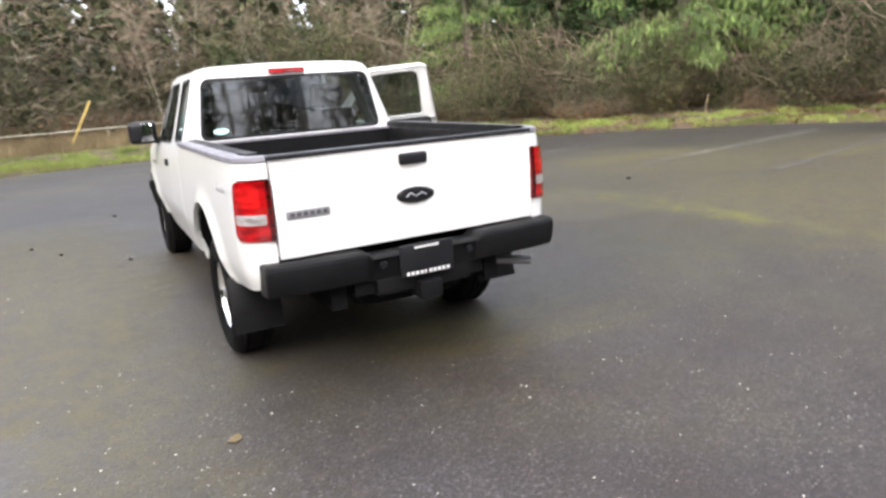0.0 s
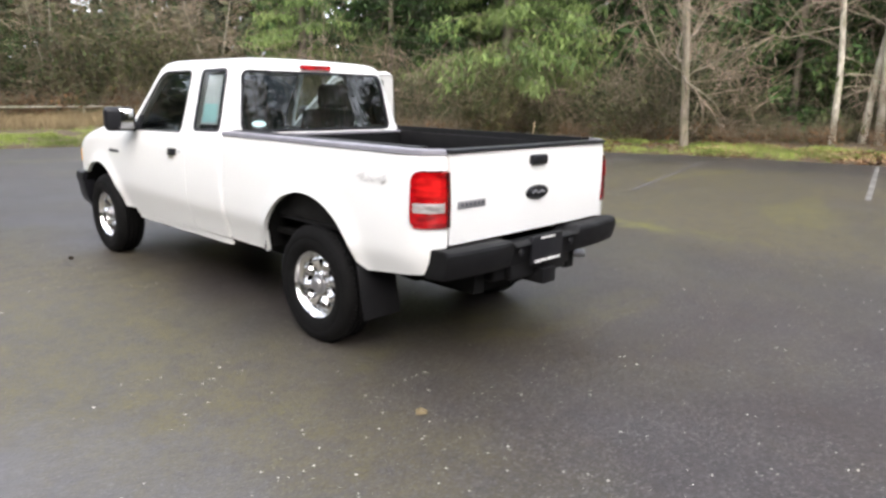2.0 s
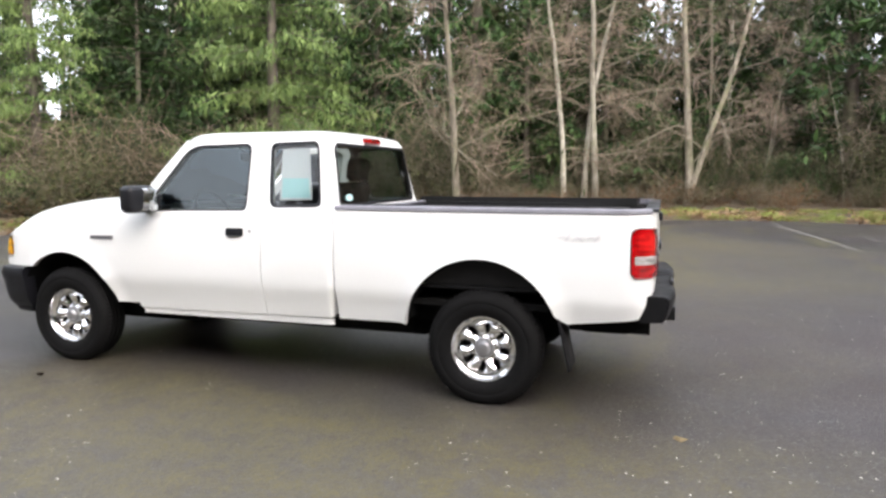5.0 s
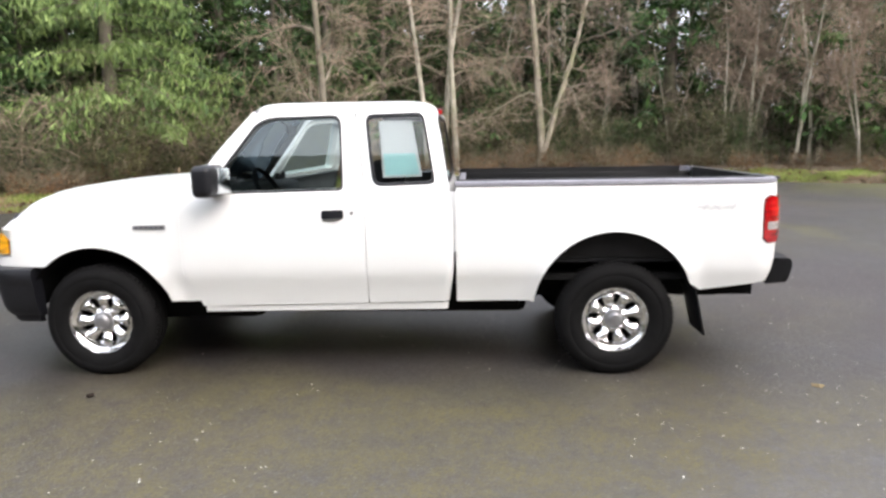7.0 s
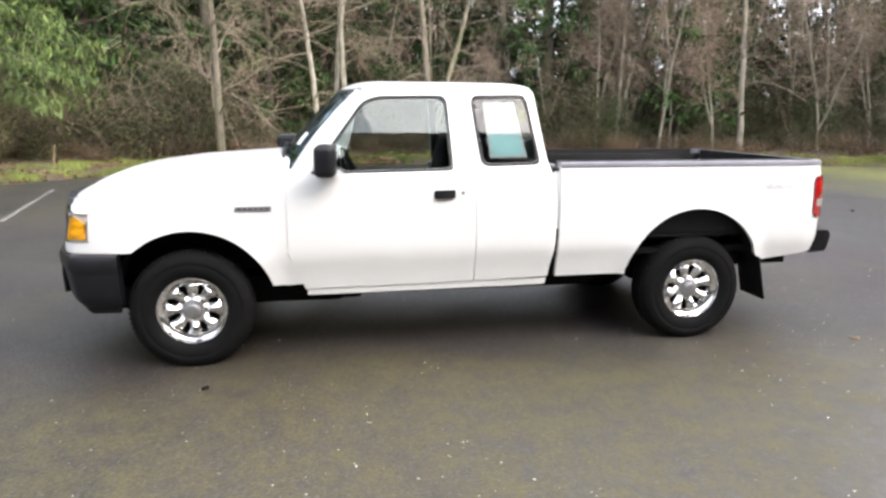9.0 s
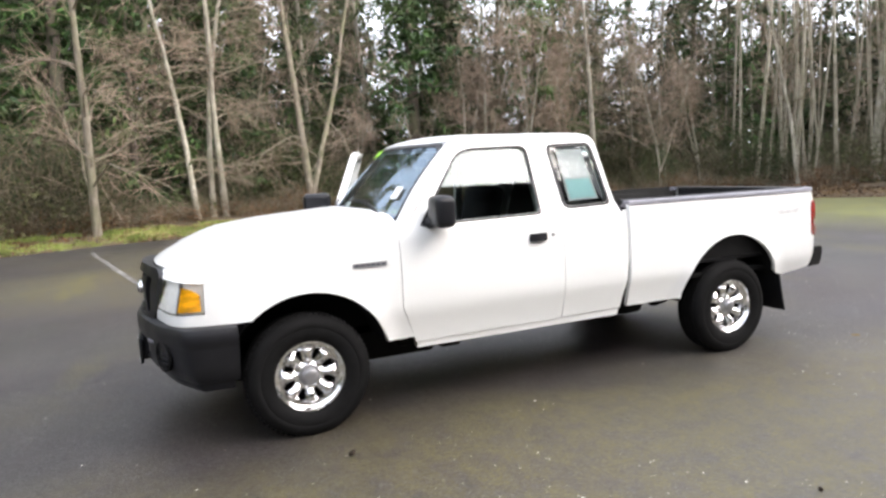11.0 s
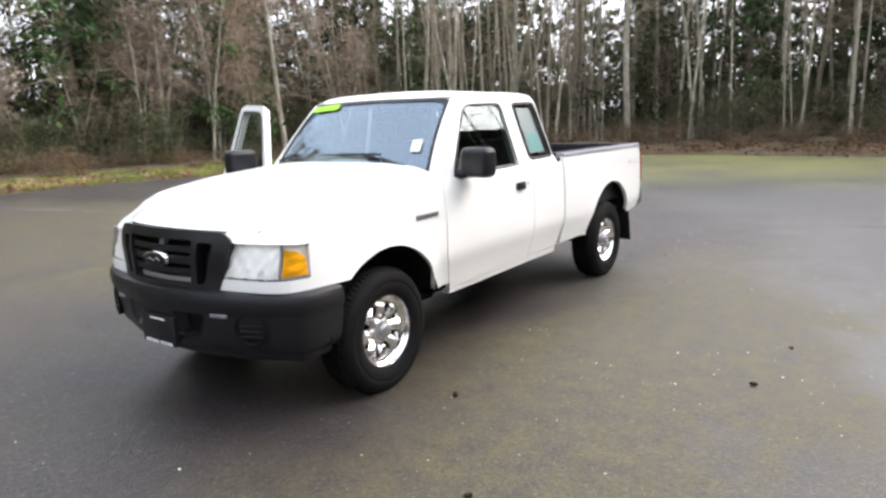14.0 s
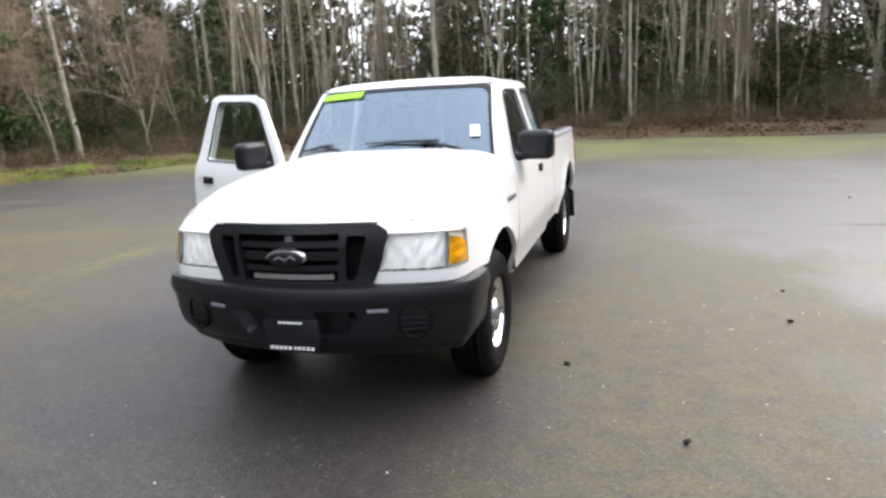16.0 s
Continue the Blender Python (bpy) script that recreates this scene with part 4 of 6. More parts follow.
# inside of the bed
bed = part("bed_floor", box(-0.79, -0.905, 0.70, 0.79, 0.93, 0.72), SHADEBLACK, truck, "black plastic bed liner")
part("front_wall", box(-0.79, 0.91, 0.72, 0.79, 0.935, 1.152), SHADEBLACK, bed)
for x0, x1, w0, w1 in ((-0.79, -0.70, -0.70, -0.52), (0.70, 0.79, 0.52, 0.70)):
    part("side_wall", box(x0, -0.905, 0.72, x1, 0.91, 1.165, 0.01), SHADEBLACK, bed)
    part("wheel_housing", box(w0, -0.42, 0.72, w1, 0.42, 0.93, 0.03), SHADEBLACK, bed)
for x in np.arange(-0.5, 0.5, 0.1):
    part("rib", box(x, -0.9, 0.72, x + 0.05, 0.9, 0.735), SHADEBLACK, bed)
part("bed_front_rail", box(-0.80, 0.905, 1.150, 0.80, 0.950, 1.170, 0.008), TRIM, truck)

# 4x4 lettering on the bed's flank
def lettering(text, size, m, parent, material, name):
    cu = bpy.data.curves.new(name, "FONT")
    cu.body, cu.size, cu.extrude, cu.shear = text, size, 0.0012, 0.3
    cu.align_x = "CENTER"
    tmp = new("tmp_text", cu)
    me = bpy.data.meshes.new_from_object(tmp.evaluated_get(bpy.context.evaluated_depsgraph_get()))
    bpy.data.objects.remove(tmp)
    me.materials.append(material)
    ob = new(name, me)
    ob.parent, ob.matrix_basis = parent, m
    return ob


for s in (-1, 1):
    p = on_bed(-0.50, 1.03)
    lettering("4x4", 0.085, Matrix.Translation((s * (p[0] + 0.003), -0.55, 1.015)) @ pose(0, 0, 0, 90, 0, 90 * s) @ Matrix.Diagonal((1.9, 0.85, 1, 1)), truck, DECAL, "side_decal")

# ---- bumpers ----
BUMP = Plan([(0.868, 3.30), (0.872, 3.40), (0.876, 3.56), (0.875, 3.66), (0.866, 3.76), (0.842, 3.825), (0.79, 3.868), (0.69, 3.918), (0.55, 3.978), (0.35, 4.030), (0.15, 4.060), (0, 4.065), (-0.15, 4.060)])
MIDU = BUMP.u_at_x(0.0)


def nose(u, d, z):
    """On the front bumper's outline, d metres proud; u past the middle comes to the other side."""
    v = u if u <= MIDU else 2 * MIDU - u
    q = BUMP.at(v) + BUMP.out(v) * d
    return (q[0] if u <= MIDU else -q[0], q[1], z)


us = list(np.linspace(3.575, 2 * MIDU - 3.575, 131))
BUMPER = [(-0.10, 0.700), (-0.045, 0.703), (-0.014, 0.692), (0.0, 0.662), (-0.003, 0.615), (-0.014, 0.592), (-0.0145, 0.584), (-0.0155, 0.572), (-0.022, 0.52), (-0.029, 0.478), (-0.033, 0.462), (-0.036, 0.450), (-0.048, 0.42), (-0.075, 0.388), (-0.13, 0.378)]


def bumper_face(u, d, z):
    """The bumper's skin: a hollow on each side of the plate."""
    x = abs(nose(u, d, z)[0])
    if 0.455 < z < 0.578:
        d -= 0.055 * float(np.interp(x, [0.13, 0.15, 0.245 + 0.5 * (z - 0.46), 0.275 + 0.5 * (z - 0.46)], [0.0, 1.0, 1.0, 0.0]))
    return nose(u, d, z)


front_bumper = part("front_bumper", swept(BUMPER, us, bumper_face), BLACK, truck, "black textured plastic front bumper")
part("lower_valance", swept([(-0.13, 0.385), (-0.085, 0.390), (-0.092, 0.36), (-0.11, 0.338), (-0.14, 0.338)], list(np.linspace(3.60, 2 * MIDU - 3.60, 61)), nose), BLACK, front_bumper)
for s in (-1, 1):
    u = BUMP.u_at_x(0.60)
    fog = part("fog_lamp_recess", moved(lathe([(0.085, -0.01), (0.088, 0.012), (0.078, 0.016), (0.070, 0.0), (0.066, -0.004), (0.0, -0.004)], 32), Matrix.Translation((s * nose(u, -0.026, 0)[0], nose(u, -0.026, 0)[1], 0.525)) @ pose(0, 0, 0, 0, 0, 90 - s * 22)), DARK, front_bumper)
    for k in range(4):
        c = nose(u, -0.022, 0)
        part("fog_slat", moved(box(-0.058, -0.006, -0.006, 0.058, 0.006, 0.006, 0.002), Matrix.Translation((s * c[0], c[1], 0.485 + k * 0.027)) @ pose(0, 0, 0, 0, 0, -s * 22)), BLACK, fog)
    part("bumper_pad", moved(box(-0.05, -0.01, -0.009, 0.05, 0.012, 0.009, 0.004), Matrix.Translation((s * 0.43, nose(BUMP.u_at_x(0.43), -0.018, 0)[1], 0.585)) @ pose(0, 0, 0, 0, 0, -s * 14)), TRIM, front_bumper)


def plate_frame(name, parent, x, y, z, facing):
    """A dealer's frame round a blank black plate: bars stand for its lettering."""
    ob = part(name, box(x - 0.145, min(y, y + 0.02 * facing), z - 0.078, x + 0.145, max(y, y + 0.02 * facing), z + 0.078, 0.006), BLACK, parent, "black blank plate in a lettered frame")
    yy = y + 0.021 * facing
    for k in range(10):
        w = 0.016 if k != 4 else 0.009
        x0 = x - 0.118 + k * 0.0242
        part("letter_bar", box(x0, min(yy, yy + 0.002 * facing), z - 0.072, x0 + w, max(yy, yy + 0.002 * facing), z - 0.056), BARWHITE, ob)
    for k in range(6):
        x0 = x - 0.066 + k * 0.022
        part("letter_bar", box(x0, min(yy, yy + 0.002 * facing), z + 0.057, x0 + 0.017, max(yy, yy + 0.002 * facing), z + 0.068), BARWHITE, ob)
    return ob


part("plate_bracket", box(-0.12, 3.98, 0.41, 0.12, 4.048, 0.54, 0.006), BLACK, front_bumper)
plate_frame("front_plate", front_bumper, -0.005, 4.048, 0.470, 1)

# rear step bumper
def rear_bumper_bm():
    prof = lambda t: [(-0.92, 0.700), (-0.96, 0.712), (-1.065, 0.712), (-1.085, 0.700), (-1.090, 0.665), (-1.075, 0.60), (-1.06, 0.565), (-0.93, 0.555)]
    bm, rows = bmesh.new(), []
    for x in (-0.785, -0.77, -0.67, -0.50, -0.325, -0.30, -0.285, 0.285, 0.30, 0.325, 0.50, 0.67, 0.77, 0.785):
        curve = 0.05 * max(0.0, (abs(x) - 0.45) / 0.385) ** 2
        recess = 0.0 if abs(x) > 0.31 else 1.0 if abs(x) < 0.29 else 0.5
        row = []
        for y, z in prof(x):
            zz = z - (0.03 if recess and z > 0.69 else 0) * recess - (0.015 if z < 0.6 else 0) * recess
            row.append(bm.verts.new((x, y + curve + (0.03 * recess if y < -1.0 and z < 0.69 else 0), zz)))
        rows.append(row)
    for a, b in zip(rows, rows[1:]):
        for k in range(len(a)):
            j = (k + 1) % len(a)
            bm.faces.new((a[k], a[j], b[j], b[k]))
    bm.faces.new(rows[0])
    bm.faces.new(rows[-1])
    bmesh.ops.recalc_face_normals(bm, faces=bm.faces)
    bmesh.ops.bevel(bm, geom=[e for e in bm.edges if e.calc_face_angle(0) > 0.5], offset=0.006, segments=2, affect="EDGES")
    return smooth_by_angle(bm, 32)


rear_bumper = part("rear_bumper", rear_bumper_bm(), SHADEBLACK, truck, "black step bumper with a plate recess")
plate_frame("rear_plate", rear_bumper, -0.005, -1.062, 0.632, -1)
for s in (-1, 1):
    part("plate_lamp", moved(lathe([(0.0, 0.012), (0.016, 0.010), (0.02, 0.0)], 16, "Z"), Matrix.Translation((s * 0.235, -1.07, 0.635)) @ pose(0, 0, 0, 90, 0, 0)), BLACK, rear_bumper)
part("tow_hitch", merge(box(-0.36, -0.99, 0.475, 0.36, -0.90, 0.545, 0.01), box(-0.06, -1.10, 0.430, 0.06, -0.90, 0.52, 0.008), box(-0.26, -1.03, 0.47, 0.26, -0.93, 0.56, 0.01)), SHADEBLACK, rear_bumper)

# ---- front end ----
for s in (-1, 1):
    def side_of(bm):
        return mirrored(bm) if s < 0 else bm
    def lamp_face(depth):
        return lambda u, z: on_front(u, min(z, fender_top(u) - 0.088), depth)[:2] + (z,)

    def bowl(u, z):
        # facets of a pressed reflector, deepest at its top
        facet = 0.0060 * math.cos((u - H_IN) * 78 + 9 * z) * math.cos((z - 0.77) * 66) + 0.0034 * math.sin(u * 141 + z * 57)
        return on_front(u, min(z, fender_top(u) - 0.088), -0.010 - 0.022 * (max(0.0, z - 0.768) / 0.16) ** 1.1 + facet)[:2] + (z,)

    lamp = part("headlight", side_of(sheet([(AMB - 0.005, 0.765), (H_LOW, 0.765), (H_IN - 0.010, 0.932), (AMB - 0.005, 0.930)], lamp_face(0.004), 0.03, flange=0.02)), CLEAR, truck, "clear headlamp with a silver reflector")
    part("reflector", side_of(sheet([(AMB - 0.008, 0.768), (H_LOW, 0.768), (H_IN - 0.012, 0.929), (AMB - 0.008, 0.927)], bowl, 0.012, flange=0.03)), REFLECTOR, lamp)
    part("lamp_divider", side_of(sheet([(AMB + 0.001, 0.766), (AMB - 0.010, 0.766), (AMB - 0.010, 0.931), (AMB + 0.001, 0.931)][::-1], lamp_face(0.006), 0.03, flange=0.02)), HUBCAP, lamp)
    part("turn_signal", side_of(sheet([(H_OUT + 0.006, 0.768), (AMB - 0.010, 0.766), (AMB - 0.010, 0.931), (H_OUT + 0.014, 0.925)], lamp_face(0.003), 0.03, flange=0.02)), CLEAR, lamp)
    part("amber_lens", side_of(sheet([(H_OUT + 0.022, 0.784), (AMB - 0.016, 0.778), (AMB - 0.018, 0.910), ((AMB + H_OUT) / 2, 0.898), (H_OUT + 0.034, 0.868)], lamp_face(0.006), 0.02, flange=0.02)), AMBER, lamp, "amber turn signal")
    part("signal_backing", side_of(sheet([(H_OUT + 0.008, 0.769), (AMB - 0.010, 0.769), (AMB - 0.010, 0.928), (H_OUT + 0.014, 0.924)], lambda u, z: lamp_face(-0.004 - 0.020 * (z - 0.765) / 0.178)(u, z), 0.02, flange=0.02)), REFLECTOR, lamp)
    badge = part("fender_badge", side_of(sheet([(2.925, 0.932), (2.722, 0.934), (2.722, 0.960), (2.925, 0.958)], lambda u, z: on_front(u, z, 0.008), 0.05, flange=0.008, flip=False)), BADGE, truck, "grey raised nameplate")
    for k in range(6):
        y = 2.735 + k * 0.031
        xx = on_front(y, 0.946, 0.0085)[0] * s
        part("letter_bar", box(min(xx, xx + s * 0.002), y, 0.939, max(xx, xx + s * 0.002), y + 0.02, 0.953), BADGEINK, badge)


def on_grille(x, z, proud=0.0):
    return (-x, 4.012 + proud - 0.42 * x * x - 0.03 * (0.99 - z) - 0.034 * max(0.0, (z - 0.87) / 0.13) ** 1.4, z)


G_OUT = rounded([(-0.390, 0.668), (0.390, 0.668), (0.448, 0.80), (0.486, 0.948), (0.430, 0.990), (0.25, 0.997), (-0.25, 0.997), (-0.430, 0.990), (-0.486, 0.948), (-0.448, 0.80)], 0.02)
G_POCKET = rounded([(0.284, 0.728), (0.330, 0.728), (0.392, 0.935), (0.300, 0.940)], 0.02)
G_HOLE = rounded([(-0.245, 0.722), (0.245, 0.722), (0.258, 0.83), (0.268, 0.950), (-0.268, 0.950), (-0.258, 0.83)], 0.015)
grille = part("grille", sheet(G_OUT, lambda x, z: on_grille(x, z, 0.03 + 0.10 * max(0.0, 0.76 - z)), 0.03, [G_HOLE, G_POCKET, [(-x, z) for x, z in G_POCKET[::-1]]], 0.07), BLACK, truck, "black plastic grille with horizontal bars")
part("grille_backing", sheet(G_OUT, lambda x, z: on_grille(x, z, -0.05), 0.08, flange=0.01), DARK, grille)
for z, h, w in ((0.900, 0.014, 0.285), (0.845, 0.020, 0.28), (0.785, 0.014, 0.27)):
    part("grille_bar", sheet([(-w, z - h), (w, z - h), (w, z + h), (-w, z + h)], lambda x, zz: on_grille(x, zz, 0.012), 0.04, flange=0.05), BLACK, grille)
part("grille_beam", sheet([(-0.215, 0.728), (0.215, 0.728), (0.215, 0.752), (-0.215, 0.752)], lambda x, zz: on_grille(x, zz, 0.0), 0.04, flange=0.03), SILVER, grille, "pale bumper beam behind the bars")
part("grille_latch", sheet([(-0.02, 0.865), (0.02, 0.865), (0.02, 0.948), (-0.02, 0.948)], lambda xx, zz: on_grille(xx, zz, -0.01), 0.04, flange=0.03), TRIM, grille)
front_emblem = part("emblem", moved(oval(0.108, 0.043, 0.0, 0.022), Matrix.Translation((0, 4.02, 0.843))), CHROME, grille, "chrome-rimmed dark oval emblem")
part("emblem_field", moved(oval(0.094, 0.033, 0.0, 0.008), Matrix.Translation((0, 4.038, 0.838))), BLACK, front_emblem)
part("emblem_stroke", moved(tube([(-0.055, 0, -0.004), (-0.03, 0, 0.012), (0.0, 0, -0.006), (0.03, 0, 0.009), (0.056, 0, -0.004)], 0.0045, 5), Matrix.Translation((0, 4.046, 0.838))), BADGE, front_emblem)


# ---- wheels ----
def tyre_mesh():
    bm = lathe([(0.200, -0.095), (0.215, -0.108), (0.26, -0.120), (0.305, -0.116), (0.330, -0.104), (0.345, -0.088), (0.351, -0.070), (0.351, -0.046), (0.342, -0.043), (0.342, -0.037), (0.352, -0.034), (0.352, -0.006), (0.343, -0.004), (0.343, 0.004), (0.352, 0.006),
                (0.352, 0.034), (0.342, 0.037), (0.342, 0.043), (0.351, 0.046), (0.351, 0.070), (0.345, 0.088), (0.330, 0.104), (0.305, 0.116), (0.285, 0.119), (0.280, 0.116), (0.26, 0.120), (0.215, 0.108), (0.200, 0.095)], 72)
    blocks = []
    for k in range(72):
        for s in (-1, 1):
            b = box(-0.030, -0.0095, -0.022, 0.010, 0.0095, 0.008, 0.002, 1)
            blocks.append(moved(b, pose(0, 0, 0, 360 * (k + (0.5 if s > 0 else 0)) / 72, 0, 0) @ Matrix.Translation((s * 0.078, 0, 0.338)) @ pose(0, 0, 0, 0, s * 38, 12)))
    return bm, merge(*blocks)


def rim_mesh():
    """Bright steel wheel with eight slots between its spokes."""
    barrel = lathe([(0.205, 0.098), (0.212, 0.104), (0.214, 0.098), (0.208, 0.088), (0.200, 0.070), (0.192, 0.02), (0.192, -0.09), (0.21, -0.10)], 64)
    holes = []
    for k in range(8):
        a = 2 * math.pi * k / 8
        slot = rounded([(0.086, -0.006), (0.150, -0.022), (0.158, 0.0), (0.150, 0.022), (0.086, 0.006)], 0.010, 3)
        holes.append([(x * math.cos(a) - y * math.sin(a), x * math.sin(a) + y * math.cos(a)) for x, y in slot])

    def dish(y, z):
        r = math.hypot(y, z)
        a = math.atan2(z, y)
        ridge = 0.017 * (math.cos(8 * a) * -1) * math.sin(math.pi * min(1, max(0, (r - 0.06) / 0.115))) ** 0.8 if r < 0.175 else 0.0
        return (float(np.interp(r, [0, 0.055, 0.075, 0.11, 0.150, 0.172, 0.185, 0.207], [0.060, 0.058, 0.044, 0.058, 0.066, 0.046, 0.050, 0.078])) + ridge, y, z)

    face = sheet([(0.206 * math.cos(2 * math.pi * k / 64), 0.206 * math.sin(2 * math.pi * k / 64)) for k in range(64)], dish, 0.011, holes, 0.02)
    return merge(barrel, face)


def wheel(x, y, side):
    w = new("wheel")
    w.parent, w.matrix_basis = truck, Matrix.Translation((x, y, HUB)) @ pose(0, 0, 0, random.uniform(0, 90), 0, 0 if side > 0 else 180)
    tagged(w, "chrome slotted wheel with a black all-terrain tyre")
    for name, me, lab in WHEEL_MESHES:
        ob = part(name, me, None, w, lab)
        if name == "tread":
            tagged(ob, kind="stuff")


def to_mesh(bm, material):
    me = bpy.data.meshes.new("wheel_piece")
    bm.to_mesh(me)
    bm.free()
    me.materials.append(material)
    return me


TYRE_BM, TREAD_BM = tyre_mesh()
WHEEL_MESHES = [("tyre", to_mesh(TYRE_BM, RUBBER), "black rubber tyre"), ("tread", to_mesh(TREAD_BM, RUBBER), ""), ("rim", to_mesh(rim_mesh(), RIMMETAL), "chrome slotted rim"),
                ("hub_cap", to_mesh(lathe([(0.0, 0.098), (0.030, 0.097), (0.038, 0.092), (0.045, 0.075), (0.058, 0.070), (0.062, 0.055)], 32), HUBCAP), "dull grey hub cap"),
                ("brake_drum", to_mesh(lathe([(0.0, 0.0), (0.17, 0.0), (0.17, -0.06), (0.0, -0.06)], 32), DARK), "")]
for side in (1, -1):
    wheel(side * 0.722, 0.0, side)
    wheel(side * 0.722, WB, side)

# wheel wells, underbody
for cy, cz, r in ARCHES:
    for s in (-1, 1):
        well = bmesh.new()
        rows = []
        for k in range(25):
            a = radians(8 + 158 * k / 24)
            rows.append([well.verts.new((s * xx, cy + (r + 0.004) * math.cos(a), max(cz + (r + 0.004) * math.sin(a), 0.30))) for xx in (0.838, 0.50)])
        for a, b in zip(rows, rows[1:]):
            well.faces.new((a[0], a[1], b[1], b[0]))
        well.faces.new([q[1] for q in rows])
        part("wheel_well", well, DARK, truck)
# unseen slab under the bed, added to keep light out
part("bed_light_shield", box(-0.76, -0.90, 0.585, 0.76, 0.965, 0.62), DARK, truck)
# rails and brackets, with unseen boxes set low to block light underneath
part("chassis", merge(box(-0.47, -0.95, 0.42, -0.39, 3.8, 0.56), box(0.39, -0.95, 0.42, 0.47, 3.8, 0.56), box(-0.6, 1.0, 0.455, 0.6, 2.6, 0.60), box(-0.36, 0.5, 0.275, 0.36, 2.5, 0.50, 0.05), box(-0.50, 0.55, 0.315, 0.50, 1.3, 0.52, 0.05), box(-0.5, 2.3, 0.285, 0.5, 3.7, 0.55, 0.03), box(-0.32, -0.88, 0.36, 0.32, -0.46, 0.60, 0.08), box(-0.765, 1.02, 0.44, 0.765, 2.56, 0.50),
                      box(-0.70, 2.20, 0.352, -0.58, 2.34, 0.45, 0.02), box(-0.70, 2.30, 0.40, -0.45, 2.62, 0.47, 0.02)), DARK, truck)
for y in (0.0, WB):
    part("axle", merge(tube([(-0.7, y, HUB), (0.7, y, HUB)], 0.045, 12), moved(lathe([(0.0, -0.13), (0.09, -0.09), (0.13, 0), (0.09, 0.09), (0.0, 0.13)], 20), Matrix.Translation((0.0 if y == 0 else -0.2, y, HUB)))), DARK, truck)
part("exhaust_pipe", tube([(0.50, 0.6, 0.45), (0.52, -0.3, 0.47), (0.60, -0.7, 0.44), (0.78, -0.83, 0.43)], 0.028, 12), BADGE, truck, "grey steel tailpipe")
both("mud_flap", lambda: moved(box(-0.13, -0.006, -0.17, 0.13, 0.006, 0.13, 0.004), Matrix.Translation((0.735, -0.485, 0.425)) @ pose(0, 0, 0, -12, 0, 0)), SHADEBLACK, None, "black rubber mud flap")

# ---- cabin ----
part("cabin_floor", box(-0.74, 1.02, 0.50, 0.74, 2.6, 0.53), SEAT, truck)
part("dashboard", merge(box(-0.74, 2.28, 0.85, 0.74, 2.62, 1.135, 0.05, 3), box(-0.58, 2.24, 1.06, -0.18, 2.46, 1.175, 0.04, 3)), CABIN, truck, "grey moulded dashboard")
wheel_ring = lathe([(0.185, -0.015), (0.20, -0.011), (0.204, 0), (0.20, 0.011), (0.185, 0.015), (0.174, 0.0), (0.185, -0.015)], 40, "Z")
part("steering_wheel", moved(merge(wheel_ring, box(-0.18, -0.02, -0.012, 0.18, 0.02, 0.012, 0.006), box(-0.06, -0.18, -0.012, 0.06, 0.03, 0.02, 0.01)), Matrix.Translation((-0.38, 2.20, 1.10)) @ pose(0, 0, 0, 62, 0, 0)), SEAT, truck, "dark grey steering wheel")
for s in (-1, 1):
    seat = part("seat", box(s * 0.38 - 0.25, 1.55, 0.62, s * 0.38 + 0.25, 2.05, 0.80, 0.06, 4), SEAT, truck, "dark cloth bucket seat")
    part("backrest", moved(box(-0.25, -0.07, 0.0, 0.25, 0.07, 0.60, 0.06, 4), Matrix.Translation((s * 0.38, 1.56, 0.74)) @ pose(0, 0, 0, 14, 0, 0)), SEAT, seat)
    part("headrest", moved(box(-0.14, -0.05, 0.0, 0.14, 0.05, 0.19, 0.045, 4), Matrix.Translation((s * 0.38, 1.39, 1.335)) @ pose(0, 0, 0, 10, 0, 0)), SEAT, seat)
part("rear_view_mirror", merge(box(-0.11, 2.13, 1.49, 0.11, 2.155, 1.555, 0.012), tube([(0, 2.15, 1.54), (0, 2.23, 1.60)], 0.008, 6)), BLACK, truck)
part("headliner", sheet([(-0.56, 1.12), (0.56, 1.12), (0.56, 2.12), (-0.56, 2.12)], lambda x, y: (x, y, 1.625), 0.2, flange=0.01, flip=True), CABIN, truck)

# ---- trees, shrubs and verge ----
RNG = np.random.default_rng(7)


def rnd(a, b):
    return float(RNG.uniform(a, b))


def tubes(lines):
    """Many tapering tubes as (verts, faces); a line is (points, radii, sides)."""
    verts, faces = [], []
    for pts, radii, sides in lines:
        pts = np.asarray(pts, float)
        d = np.gradient(pts, axis=0)
        d /= np.linalg.norm(d, axis=1, keepdims=True) + 1e-9
        ref = np.array([0.3, 0.9, 0.1]) if abs(d[0][2]) > 0.7 else np.array([0.0, 0.0, 1.0])
        a = np.cross(d, ref)
        a /= np.linalg.norm(a, axis=1, keepdims=True) + 1e-9
        b = np.cross(d, a)
        ang = 2 * np.pi * np.arange(sides) / sides
        ring = pts[:, None] + np.asarray(radii)[:, None, None] * (np.cos(ang)[None, :, None] * a[:, None] + np.sin(ang)[None, :, None] * b[:, None])
        k = len(verts)
        verts += ring.reshape(-1, 3).tolist()
        for i in range(len(pts) - 1):
            for j in range(sides):
                faces.append((k + i * sides + j, k + i * sides + (j + 1) % sides, k + (i + 1) * sides + (j + 1) % sides, k + (i + 1) * sides + j))
    return verts, faces


